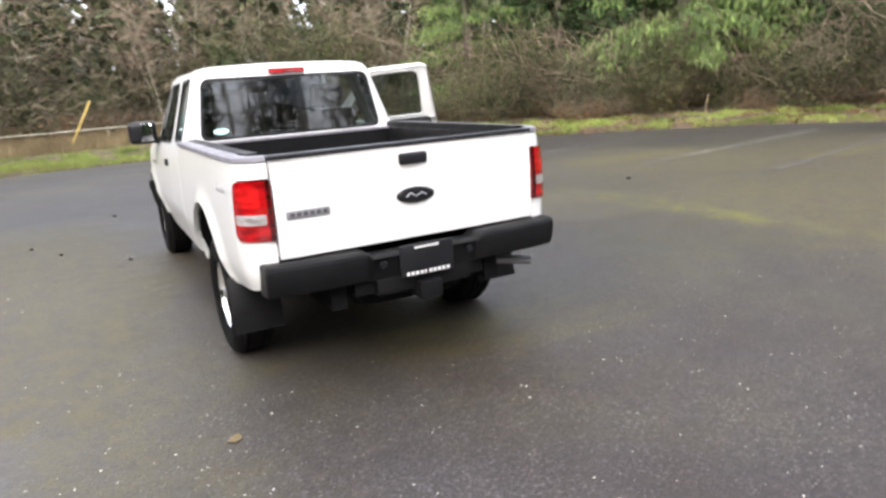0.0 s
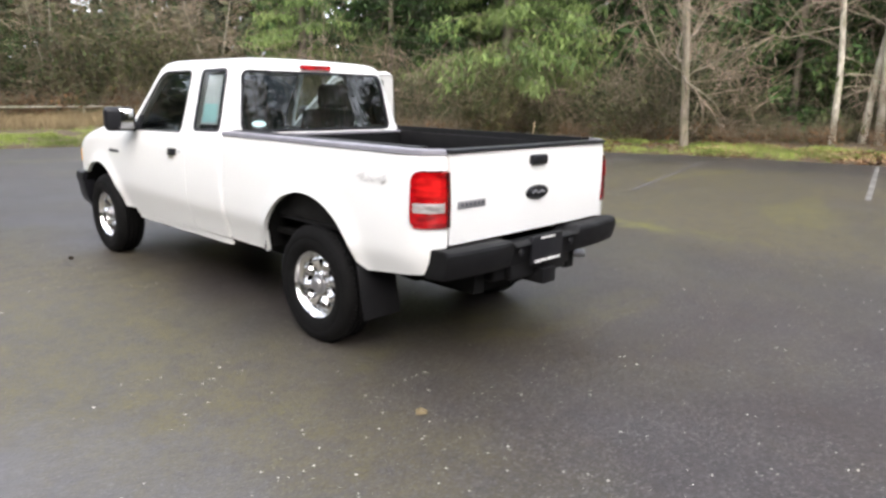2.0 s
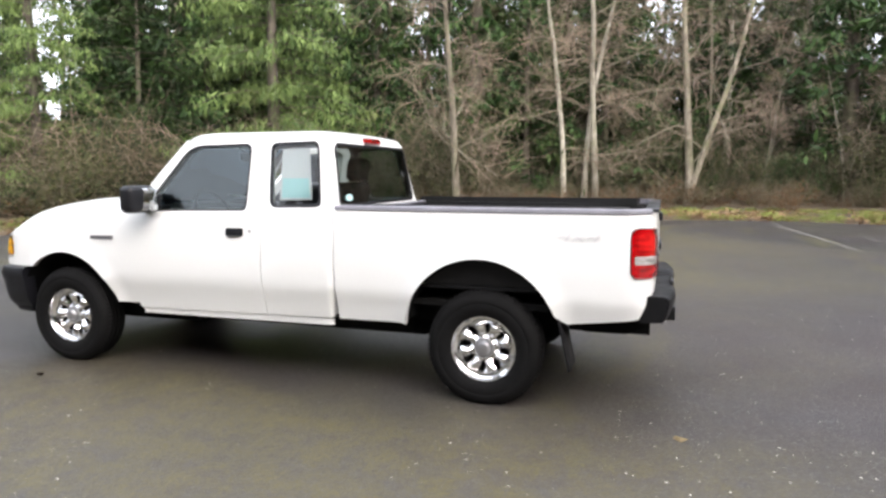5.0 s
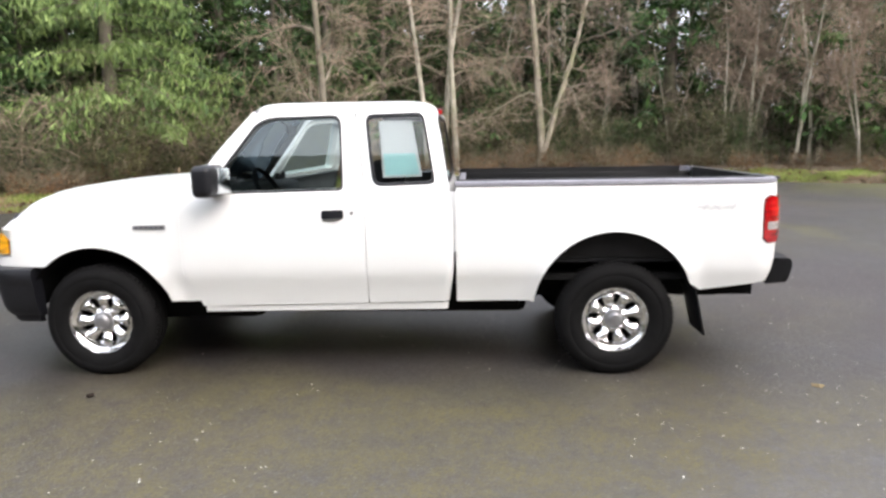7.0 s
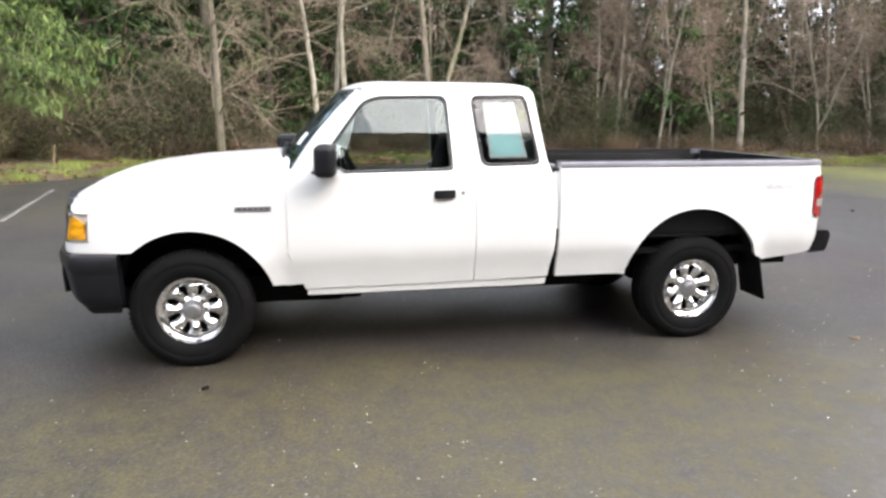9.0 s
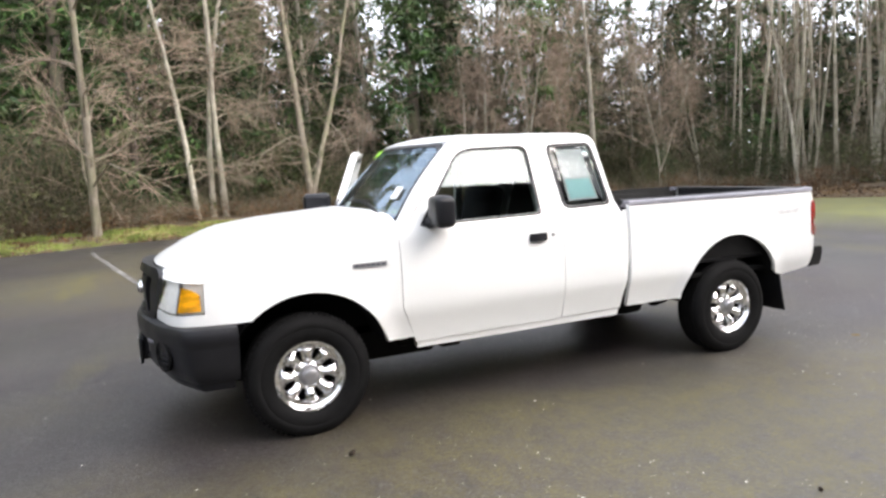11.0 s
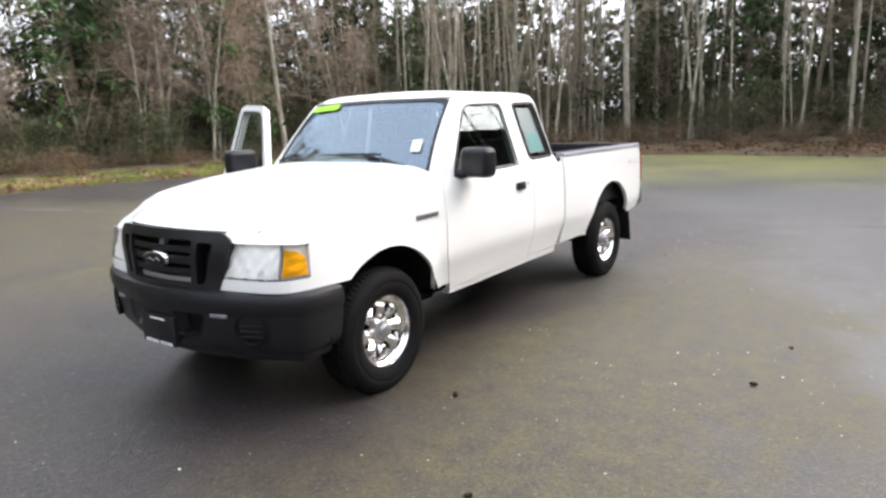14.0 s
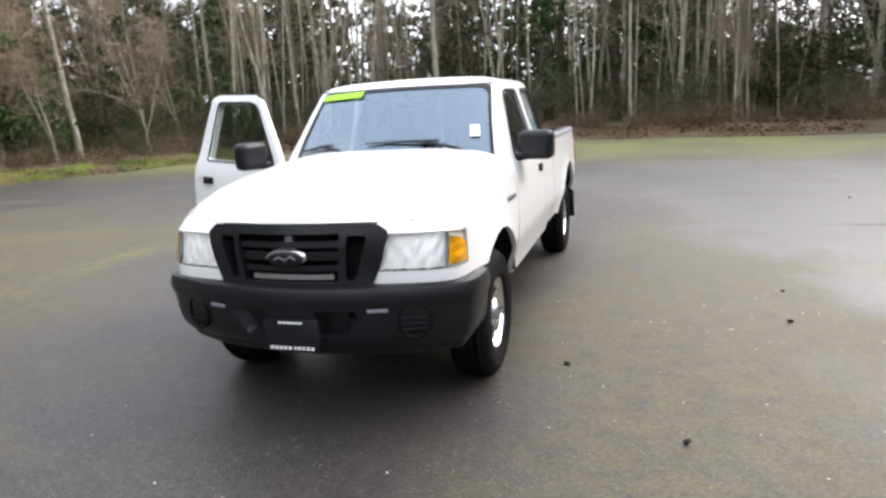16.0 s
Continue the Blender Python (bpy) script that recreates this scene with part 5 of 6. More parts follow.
def bent(p, d, length, n, wander, lift):
    """A wandering line of n steps from p along d."""
    pts, d = [np.array(p)], np.array(d, float)
    for _ in range(n):
        d = d + RNG.normal(0, wander, 3) + np.array([0, 0, lift])
        d /= np.linalg.norm(d)
        pts.append(pts[-1] + d * length / n)
    return pts


def around(d, spread):
    """A direction leaning away from d by about spread radians."""
    v = RNG.normal(0, 1, 3)
    v -= d * (v @ d)
    v /= np.linalg.norm(v) + 1e-9
    return d * math.cos(spread) + v * math.sin(spread)


def bare_tree_lines(height, r, first, limbs, lean, droop, fork=False, twigs=8, sub=9):
    trunk = bent((0, 0, -0.15), (lean, 0.02, 1), height, 14, 0.035, 0.01)
    wood, fine, tips = [(trunk, np.linspace(r, r * 0.12, 15) ** 1.0, 8)], [], []
    stems = [(trunk, r)]
    if fork:
        k = 2
        other = bent(trunk[k] if fork is True else trunk[1] * 0.5, (0.28, -0.18, 1) if fork is True else fork, height * 0.8, 12, 0.04, 0.02)
        wood.append((other, np.linspace(r * 0.75, r * 0.1, 13), 7))
        stems.append((other, r * 0.75))
    for i in range(limbs):
        stem, sr = stems[i % len(stems)]
        f = first + (0.97 - first) * (i + rnd(0, 0.9)) / limbs
        q = f * (len(stem) - 1)
        k = min(int(q), len(stem) - 2)
        base = stem[k] + (stem[k + 1] - stem[k]) * (q - k)
        a = rnd(0, 2 * math.pi)
        up = rnd(0.25, 1.05) - droop
        length = (1 - f * 0.62) * height * rnd(0.12, 0.33)
        limb = bent(base, (math.cos(a), math.sin(a), up), length, 7, 0.24, -0.05 - droop * 0.14)
        lr = max(0.010, sr * (1 - f) * rnd(0.12, 0.34) + 0.008)
        wood.append((limb, np.linspace(lr, 0.007, 8), 5))
        for j in range(twigs):
            m = int(rnd(1.5, 6.9))
            dd = limb[m + 1 if m < 7 else 7] - limb[m]
            dd /= np.linalg.norm(dd)
            tw = bent(limb[m], around(dd, rnd(0.4, 1.0)), length * rnd(0.25, 0.55), 3, 0.17, 0.0)
            fine.append((tw, np.linspace(0.011, 0.0045, 4), 3))
            for _ in range(sub):
                m2 = int(rnd(0.5, 2.9))
                d2 = tw[m2 + 1] - tw[m2]
                d2 /= np.linalg.norm(d2)
                tips.append((tw[m2] + (tw[m2 + 1] - tw[m2]) * rnd(0, 1), around(d2, rnd(0.3, 1.1)) * rnd(0.3, 0.85)))
    return wood, fine, tips


def slivers(tips, width):
    """Thin tapering twig tips from (start, direction) pairs as (verts, faces)."""
    p, d = np.array([t[0] for t in tips]), np.array([t[1] for t in tips])
    s = np.cross(d, RNG.normal(0, 1, d.shape))
    s *= width / 2 / (np.linalg.norm(s, axis=1, keepdims=True) + 1e-9)
    bow = RNG.normal(0, 0.06, d.shape) * np.linalg.norm(d, axis=1, keepdims=True)
    v = np.stack([p, p + d * 0.45 + s + bow, p + d, p + d * 0.45 - s + bow], 1).reshape(-1, 3)
    return v.tolist(), [(4 * i, 4 * i + 1, 4 * i + 2, 4 * i + 3) for i in range(len(tips))]


def joined(*shapes):
    verts, faces = [], []
    for v, f in shapes:
        k = len(verts)
        verts += v
        faces += [tuple(i + k for i in q) for q in f]
    return verts, faces


def make_tree(kind, wood, fine, tips, bark, twig):
    root = new(kind)
    stems = [w for w in wood if w[2] > 5]
    part("trunk", mesh_from("trunk", *tubes(stems), bark, True), None, root)
    tagged(part("branchwork", mesh_from("branchwork", *tubes([w for w in wood if w[2] <= 5]), BOUGH, True), None, root), kind="stuff")
    part("crown", mesh_from("crown", *joined(tubes(fine), slivers(tips, 0.013)), twig, True), None, root)
    return root


def leaf_cloud(points, size, droop=0.0, aspect=0.55, flat=0.0):
    """One small bent leaf blade at each point, turned at random."""
    n = len(points)
    d = RNG.normal(0, 1, (n, 3))
    d[:, 2] = d[:, 2] * (1 - flat) - droop
    d /= np.linalg.norm(d, axis=1, keepdims=True)
    s = np.cross(d, RNG.normal(0, 1, (n, 3)) * (1, 1, 1 - flat) + (0, 0, 2 * flat))
    s /= np.linalg.norm(s, axis=1, keepdims=True) + 1e-9
    size = np.asarray(size) * RNG.uniform(0.6, 1.4, n)
    L, W = d * size[:, None], s * size[:, None] * aspect / 2
    p = np.asarray(points)
    verts = np.stack([p, p + L * 0.5 + W, p + L, p + L * 0.5 - W], 1).reshape(-1, 3)
    faces = [(4 * i, 4 * i + 1, 4 * i + 2, 4 * i + 3) for i in range(n)]
    return verts.tolist(), faces


def conifer(height, reach, low, leaf=None, droop=0.75, thick=1.0, fine=1.0):
    root = new("conifer_tree")
    trunk = bent((0, 0, -0.15), (0, 0, 1), height, 10, 0.012, 0.02)
    wood, pts, sizes = [(trunk, np.linspace(height * 0.016, 0.02, 11), 8)], [], []
    count = int(height * 8.5)
    for i in range(count):
        f = low + (0.99 - low) * i / count
        z = f * height
        a, length = rnd(0, 2 * math.pi), reach * (1 - f) ** 0.75 * rnd(0.7, 1.15) + 0.25
        limb = bent((trunk[int(f * 9)][0], trunk[int(f * 9)][1], z), (math.cos(a), math.sin(a), 0.12), length, 5, 0.05, -0.09)
        wood.append((limb[::5] if length < 0.8 else limb[::2] + limb[-1:], np.linspace(0.03, 0.008, 2 if length < 0.8 else 4), 3))
        n = int((11 + length * 15) * thick)
        for _ in range(n):
            q = rnd(0.9, 4.99)
            k = int(q)
            base = limb[k] + (limb[k + 1] - limb[k]) * (q - k)
            off = RNG.normal(0, 0.16 + 0.03 * length, 3) * (1, 1, 0.45)
            pts.append(base + off - (0, 0, 0.05))
            sizes.append(rnd(0.24, 0.50) * fine)
    part("trunk", mesh_from("trunk", *tubes(wood[:1]), FIRBARK, True), None, root)
    tagged(part("branchwork", mesh_from("branchwork", *tubes(wood[1:]), FIRBARK, True), None, root), kind="stuff")
    part("crown", mesh_from("crown", *leaf_cloud(np.array(pts), sizes, droop, 0.27 if droop < 1 else 0.20), leaf or NEEDLE), None, root)
    return root


def bush(kind, leaf, w, h, count, size, stems=24, droop=0.1, fill=0.5, twigs=0):
    """A mound of stems and leaves with an uneven outline."""
    root = new(kind)
    lobes = [(rnd(-0.6, 0.6) * w, rnd(-0.6, 0.6) * w, rnd(0.15, 0.62) * h, rnd(0.3, 0.55) * w, rnd(0.22, 0.42) * h) for _ in range(11)]
    pts = []
    for _ in range(count):
        cx, cy, cz, rw, rh = lobes[int(rnd(0, 10.99))]
        v = RNG.normal(0, 1, 3)
        v /= np.linalg.norm(v)
        k = rnd(fill, 1.12)
        p = np.array([cx + v[0] * rw * k, cy + v[1] * rw * k, max(0.02, cz + v[2] * rh * k)])
        p += 0.18 * np.array(noise.noise_vector(Vector(p * 1.7)))
        pts.append(p)
    lines = []
    for _ in range(stems):
        a, r = rnd(0, 6.28), rnd(0, 0.6) * w
        line = bent((r * math.cos(a), r * math.sin(a), -0.1), (math.cos(a) * 0.6, math.sin(a) * 0.6, 1.2), h * rnd(0.7, 1.35), 6, 0.14, -0.07)
        lines.append((line, np.linspace(0.014, 0.004, 7), 3))
        for _ in range(3):
            m = int(rnd(2, 5.9))
            lines.append((bent(line[m], around(np.array((0, 0, 1.0)), rnd(0.3, 1.3)), rnd(0.3, 0.9), 3, 0.2, -0.06), (0.006, 0.005, 0.004, 0.003), 3))
    tips = []
    for _ in range(twigs):
        p = np.array(pts[int(rnd(0, len(pts) - 1))])
        tips.append((p, around(np.array((0, 0, 1.0)), rnd(0.3, 1.7)) * rnd(0.3, 1.0)))
    shape = joined(tubes(lines), slivers(tips, 0.010)) if tips else tubes(lines)
    part("stem", mesh_from("stem", *shape, STEM, True), None, root)
    part("leaves", mesh_from("leaves", *leaf_cloud(np.array(pts), size, droop), leaf), None, root)
    return root


def stand(x, y):
    return ground_height(edge_distance(x, y), x, y) - 0.03


def plant(source, x, y, turn=None, scale=1.0):
    """Puts a tree or bush down: the first time the source itself, then copies of it."""
    m = Matrix.Translation((x, y, stand(x, y))) @ pose(0, 0, 0, 0, 0, rnd(0, 360) if turn is None else turn)
    if source.get("planted"):
        ob = copy_thing(source, m)
        ob.scale = (scale,) * 3
    else:
        source["planted"] = 1
        source.matrix_basis = m @ Matrix.Scale(scale, 4)
        ob = source
    return ob


ALDERS = [make_tree("bare_tree", *bare_tree_lines(h, r, first, limbs, lean, droop, fork), BARK, TWIG)
          for h, r, first, limbs, lean, droop, fork in ((15, 0.17, 0.22, 34, 0.03, 0.25, False), (14, 0.15, 0.16, 34, 0.09, 0.1, False), (16, 0.20, 0.13, 38, -0.02, 0.3, True), (13, 0.12, 0.2, 30, -0.10, 0.05, False), (17, 0.15, 0.3, 34, 0.02, 0.0, False))]
for t in ALDERS:
    tagged(t, "leafless pale-barked alder with fine drooping twigs at the wood's edge", "tree", "bare trees")
MOSSY = make_tree("bare_tree", *bare_tree_lines(15, 0.17, 0.3, 26, 0.0, 0.1), BARKMOSS, TWIG)
tagged(MOSSY, "leafless tree with a bright moss-green trunk", "tree")
SAPLINGS = [make_tree("sapling", *bare_tree_lines(h, 0.055, 0.25, 22, lean, -0.1, True, 7, 6), BARK, TWIG) for h, lean in ((5.5, 0.08), (6.5, -0.06))]
for t in SAPLINGS:
    tagged(t, "slender leafless sapling with a haze of brown twigs", "sapling", "saplings")
CONIFERS = [conifer(h, reach, low) for h, reach, low in ((16, 3.2, 0.05), (19, 2.8, 0.12), (13, 3.6, 0.02))]
for t in CONIFERS:
    tagged(t, "tall dark green conifer with drooping sprays", "conifer", "conifers")
CEDARS = [conifer(15, 3.6, 0.08, CEDAR, 2.2, 4.4, 0.62)]
tagged(CEDARS[0], "big bright green cedar with drooping feathery boughs", "conifer", "cedars")
IVIES = [bush("evergreen_bush", IVY, 1.5, 3.0, 3600, 0.075, 16, twigs=420), bush("evergreen_bush", IVY, 1.3, 2.0, 2400, 0.075, 16, twigs=300)]
for t in IVIES:
    tagged(t, "dense dark evergreen shrub with small glossy leaves", "shrub", "evergreen shrubs")
SCRUBS = [bush("scrub_bush", OLIVE, 1.6, 2.6, 2000, 0.085, 14, twigs=600), bush("scrub_bush", OLIVE, 1.4, 1.7, 1400, 0.08, 14, twigs=450)]
for t in SCRUBS:
    tagged(t, "tangled olive-brown scrub with bare stems", "shrub", "scrub")
BRAMBLES = [bush("bramble_bush", BROWN, 1.2, 1.0, 600, 0.085, 12, 0.3, twigs=350), bush("bramble_bush", BROWN, 1.4, 1.3, 600, 0.09, 12, 0.3, twigs=350)]
for t in BRAMBLES:
    tagged(t, "low brown bramble thicket with dead leaves", "bramble", "brambles")

# trees that stand out, each at its own place: base, turn of the lean, height, girth, first limb, limbs, lean, droop, second stem
EDGE_TREES = ((18.9, 2.31, 10, 14, 0.105, 0.10, 34, 0.19, 0.30, False, BARK), (19.75, 1.75, -15, 15, 0.115, 0.16, 34, 0.12, 0.25, False, BARK),
              (19.85, 1.33, 200, 15, 0.12, 0.22, 32, 0.02, 0.25, False, BARK), (20.3, -1.80, 0, 14, 0.155, 0.10, 38, 0.16, 0.15, (0.10, -0.34, 1), BARKTAN),
              (15.35, 5.10, 162, 12, 0.12, 0.09, 34, 0.20, 0.0, False, BARKTAN), (18.6, -13.45, -55, 15, 0.125, 0.16, 30, 0.13, 0.05, False, BARK),
              (14.45, -20.3, -20, 14, 0.085, 0.22, 26, 0.24, 0.0, False, BARK), (0.7, -27.3, 80, 14, 0.10, 0.20, 28, 0.05, 0.1, False, BARKTAN),
              (8.5, -26.8, 30, 15, 0.12, 0.26, 30, 0.03, 0.0, False, BARKTAN), (7.35, -28.4, 120, 14, 0.09, 0.20, 28, 0.10, 0.0, (-0.2, 0.1, 1), BARKTAN),
              (-5.6, -27.5, 60, 16, 0.26, 0.16, 40, 0.04, 0.1, (0.30, 0.25, 1), FARBARK))
for x, y, turn, h, r, first, limbs, lean, droop, fork, bark in EDGE_TREES:
    t = make_tree("bare_tree", *bare_tree_lines(h, r, first, limbs, lean, droop, fork), bark, TWIG)
    tagged(t, "leafless dark-trunked tree with forking stems at the wood's edge" if bark is FARBARK else "leafless pale-barked alder leaning at the wood's edge" if bark is BARK else "leafless tan-grey alder with crooked low boughs", "tree", "bare trees")
    plant(t, x, y, turn)
plant(MOSSY, 3.9, -29.5, 0)
# thin stems in pairs, with a haze of reddish twigs
for x, y, turn, k, size in ((22.4, -10.7, 100, 0, 1.15), (22.7, -11.0, 250, 1, 1.25), (20.3, -11.5, -60, 1, 1.3), (20.6, -11.9, -80, 0, 1.35), (24.5, -14.5, 150, 1, 1.3)):
    plant(SAPLINGS[k], x, y, turn, size)
plant(ALDERS[3], -2.8, -25.0, 10, 1.1)
plant(ALDERS[4], -8.6, -25.2, 50)
plant(ALDERS[0], 12.4, -28.5, 50, 0.9)
plant(ALDERS[1], 34.0, -20.8, 65, 1.0)
plant(ALDERS[2], 26.0, 6.6, 200)
plant(CEDARS[0], 15.4, 11.6, 0, 1.0)
plant(CEDARS[0], 17.6, 14.2, 70, 0.85)
plant(CEDARS[0], 10.6, 16.6, 160, 0.7)
plant(CONIFERS[0], 20.5, 10.0, 0, 1.0)


def near_gap(x, y):
    """True in the lanes through the wood where the sky shows between the crowns."""
    return any(abs((x + 3) * math.sin(radians(a)) - (y - 3) * math.cos(radians(a))) < w and (x + 3) * math.cos(radians(a)) + (y - 3) * math.sin(radians(a)) > 0 for a, w in ((-20.3, 2.3), (-31.0, 1.3), (46.0, 1.2), (-64.0, 1.3), (-81.5, 1.2), (-96.5, 1.8), (-101.5, 1.3)))


def open_wood(x, y):
    """True where the wood is thin, with few evergreens among the bare stems."""
    a = math.degrees(math.atan2(y - 3, x + 3))
    return -44 < a < -25 or -84 < a < -65 or -106 < a < -92


def scatter(sources, a0, a1, d0, d1, count, s0=0.85, s1=1.2, gap=1.0):
    """Plants sources between two bearings (degrees, from +x to the left), d0 to d1 metres outside the lot."""
    spots = []
    for i in range(count):
        for _ in range(12):
            a, d = radians(a0 + (a1 - a0) * (i + rnd(0, 1)) / count), rnd(d0, d1)
            x, y = beyond(a, d)
            if all((x - u) ** 2 + (y - v) ** 2 > gap * gap for u, v in spots) and not (sources[0] in CONIFERS and (near_gap(x, y) or open_wood(x, y) and rnd(0, 1) < 0.92)):
                break
        spots.append((x, y))
        plant(sources[int(rnd(0, len(sources) - 0.01))], x, y, None, rnd(s0, s1))


# east and south: thin pale trunks before dark conifers
scatter(ALDERS, -40, 24, 9.0, 18, 8, gap=2.5)
scatter(ALDERS, -116, -42, 5.5, 13, 10, 0.8, 1.1, 1.6)
scatter(CONIFERS, -40, 26, 6.5, 18, 25, 0.75, 1.1, 2.1)
scatter(CONIFERS, -118, -42, 8, 19, 15, 0.7, 1.05, 2.6)
scatter(CONIFERS, 28, 62, 8, 16, 7, 0.8, 1.05, 2.5)
scatter(CONIFERS, 64, 112, 20, 32, 4, 0.7, 1.0, 3)
scatter(SAPLINGS, -50, 8, 4.5, 10, 7, 0.9, 1.3, 2)
scatter(SAPLINGS, -112, -52, 4, 9, 3, 0.8, 1.3, 2)
scatter(SAPLINGS, 66, 108, 12, 18, 12, 0.9, 1.4, 1.5)
scatter(SAPLINGS, -40, -16, 5, 11, 7, 1.0, 1.6, 1.6)
# thickets at the wood's foot
scatter(IVIES, 20, 64, 3.4, 6.5, 15, 0.6, 1.15, 1.3)
scatter(SCRUBS, 20, 64, 3.0, 6.0, 16, 0.8, 1.3, 1.2)
scatter(CONIFERS[2:], 8, 60, 5.5, 9, 9, 0.55, 0.9, 2)
scatter(SCRUBS, 18, 66, 2.2, 4.0, 9, 0.6, 0.9, 1.2)
scatter(IVIES, -55, 20, 5, 11, 26, 0.8, 1.4, 1.4)
scatter(SCRUBS, -60, 20, 5.0, 11, 20, 0.8, 1.3, 1.3)
scatter(SCRUBS, -118, -60, 5, 12, 14, 0.6, 1.0, 1.2)
scatter(SCRUBS, -118, -55, 8, 14, 13, 1.3, 2.1, 2.0)
scatter(SCRUBS, -45, 20, 4, 6.5, 13, 0.45, 0.7, 1.2)
scatter(IVIES, -118, -60, 8, 14, 7, 0.6, 0.9, 1.2)
scatter(SCRUBS, 66, 112, 10, 16, 20, 1.2, 1.9, 1.4)
scatter(IVIES, 64, 112, 12, 18, 14, 1.2, 1.8, 1.6)
scatter(BRAMBLES, -118, -50, 2.5, 6.0, 20, 0.6, 1.0, 0.9)
scatter(BRAMBLES, -50, 66, 1.7, 4.6, 42, 0.45, 0.85, 0.8)
scatter(BRAMBLES, 66, 110, 7.5, 11, 12, 0.8, 1.3, 0.9)
for x, y in ((-15.0, 18.5), (-19.5, 14.5), (-10.5, 22.0)):
    plant(CONIFERS[1], x, y, None, 0.72)
# beyond the street side, seen only in the truck's glass
scatter(CONIFERS, 122, 238, 2, 12, 3, 0.8, 1.1, 2)
plant(CONIFERS[0], -12.6, -9.6, 40, 1.1)
scatter(ALDERS[3:4], 122, 238, 2, 8, 5, 0.8, 1.0, 2)


def far_woods():
    pts, sizes = [], []
    for _ in range(52000):
        a, d = radians(rnd(-128, 122)), rnd(13, 24)
        x, y = beyond(a, d)
        top = (7.5 if a < -0.9 else 6.0) + 3.5 * noise.noise((x * 0.13, y * 0.13, 3)) + 2.5 * noise.noise((x * 0.5, y * 0.5, 9))
        if near_gap(x, y):
            top = min(top, 3.2)
        pts.append((x, y, 0.4 + max(1.5, top) * rnd(0, 1) ** 0.9))
        sizes.append(rnd(0.25, 0.65))
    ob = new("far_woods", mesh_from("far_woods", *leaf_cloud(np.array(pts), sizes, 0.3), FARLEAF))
    tagged(ob, "deep dark undergrowth of the wood behind the trees", "undergrowth", kind="stuff")
    lines = []
    for i in range(270):
        a, d = radians(rnd(-124, -45) if i % 4 else rnd(-45, 62)), rnd(9, 22)
        near_stem = i % 4 > 1
        if near_stem:
            d = rnd(6, 15)
        x, y = beyond(a, d)
        h, r = rnd(8, 16), rnd(0.04, 0.12)
        stem = bent((0, 0, 0) if near_stem else (x, y, 0.2), (rnd(-0.1, 0.1), rnd(-0.1, 0.1), 1), h, 5, 0.03, 0.02)
        boughs = [(bent(stem[int(rnd(2, 4.9))], (rnd(-1, 1), rnd(-1, 1), rnd(0, 0.6)), rnd(1, 2.5), 3, 0.15, 0), (0.018, 0.013, 0.009, 0.005), 3) for _ in range(5)]
        if near_stem:
            tree = tagged(new("thin_tree"), "thin pale upright bare tree among many in the wood", "tree", "thin trees")
            tree.location = (x, y, stand(x, y))
            part("trunk", mesh_from("trunk", *tubes([(stem, np.linspace(r * 0.8, 0.02, 6), 6)]), PALEBARK, True), None, tree)
            tagged(part("branchwork", mesh_from("branchwork", *tubes(boughs), BOUGH, True), None, tree), kind="stuff")
        else:
            lines += [(stem, np.linspace(r, 0.02, 6), 5)] + boughs
    tagged(new("far_trunks", mesh_from("far_trunks", *tubes(lines), FARBARK, True)), "thin grey trunks and boughs deep in the wood", "tree trunks", kind="stuff")
    tips = []
    for i in range(76000):
        a, d = radians(rnd(-124, 40) if i % 5 else rnd(64, 118)), rnd(7, 20)
        x, y = beyond(a, d)
        z = 0.6 + (14 if a < -0.6 else 11) * rnd(0, 1)
        if noise.noise((x * 0.28, y * 0.28, z * 0.2)) < (-0.16 if a < -0.8 else -0.06 if a < -0.26 else 0.16 if a < 0.3 else -0.08):
            continue
        tips.append((np.array((x, y, z)), np.array((rnd(-1, 1), rnd(-1, 1), rnd(-0.6, 0.7))) * rnd(0.5, 1.3)))
    tagged(new("far_twigs", mesh_from("far_twigs", *slivers(tips, 0.02), FARTWIG)), "brown haze of bare twigs through the wood", "twigs", kind="stuff")

    # the wood's depth: many conifer crowns, side by side, with gaps of sky between their tops
    pts, sizes = [], []
    for i in range(240):
        a, d = 2 * math.pi * (i + rnd(0, 1)) / 240, rnd(19, 36)
        x, y = beyond(a, d)
        if i % 8 == 0 or (y < -22 and i % 2 == 0) or near_gap(x, y) or (open_wood(x, y) and i % 2):
            continue
        h, r = rnd(8, 20), rnd(1.3, 2.5)
        for _ in range(430):
            f = rnd(0, 1)
            q, t = r * (1.05 - f) ** 0.7 * math.sqrt(rnd(0, 1)), rnd(0, 2 * math.pi)
            pts.append((x + q * math.cos(t), y + q * math.sin(t), 0.3 + h * f))
            sizes.append(rnd(0.6, 1.35))
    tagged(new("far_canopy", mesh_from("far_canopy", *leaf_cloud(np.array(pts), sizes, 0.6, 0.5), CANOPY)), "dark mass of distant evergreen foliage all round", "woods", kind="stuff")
    # arching stems and vines over the hedge's face
    lines = []
    for i in range(520):
        a, d = radians(rnd(18, 66)), rnd(2.6, 5.2)
        x, y = beyond(a, d)
        lines.append((bent((x, y, rnd(0.2, 2.6)), (rnd(-1, 1), rnd(-1, 1), rnd(0.1, 1.3)), rnd(0.9, 2.8), 6, 0.12, -0.10), np.linspace(0.010, 0.003, 7), 3))
    tagged(new("vine_stems", mesh_from("vine_stems", *tubes(lines), TWIG, True)), "arching bare vine stems over the hedge", "vines", kind="stuff")


far_woods()


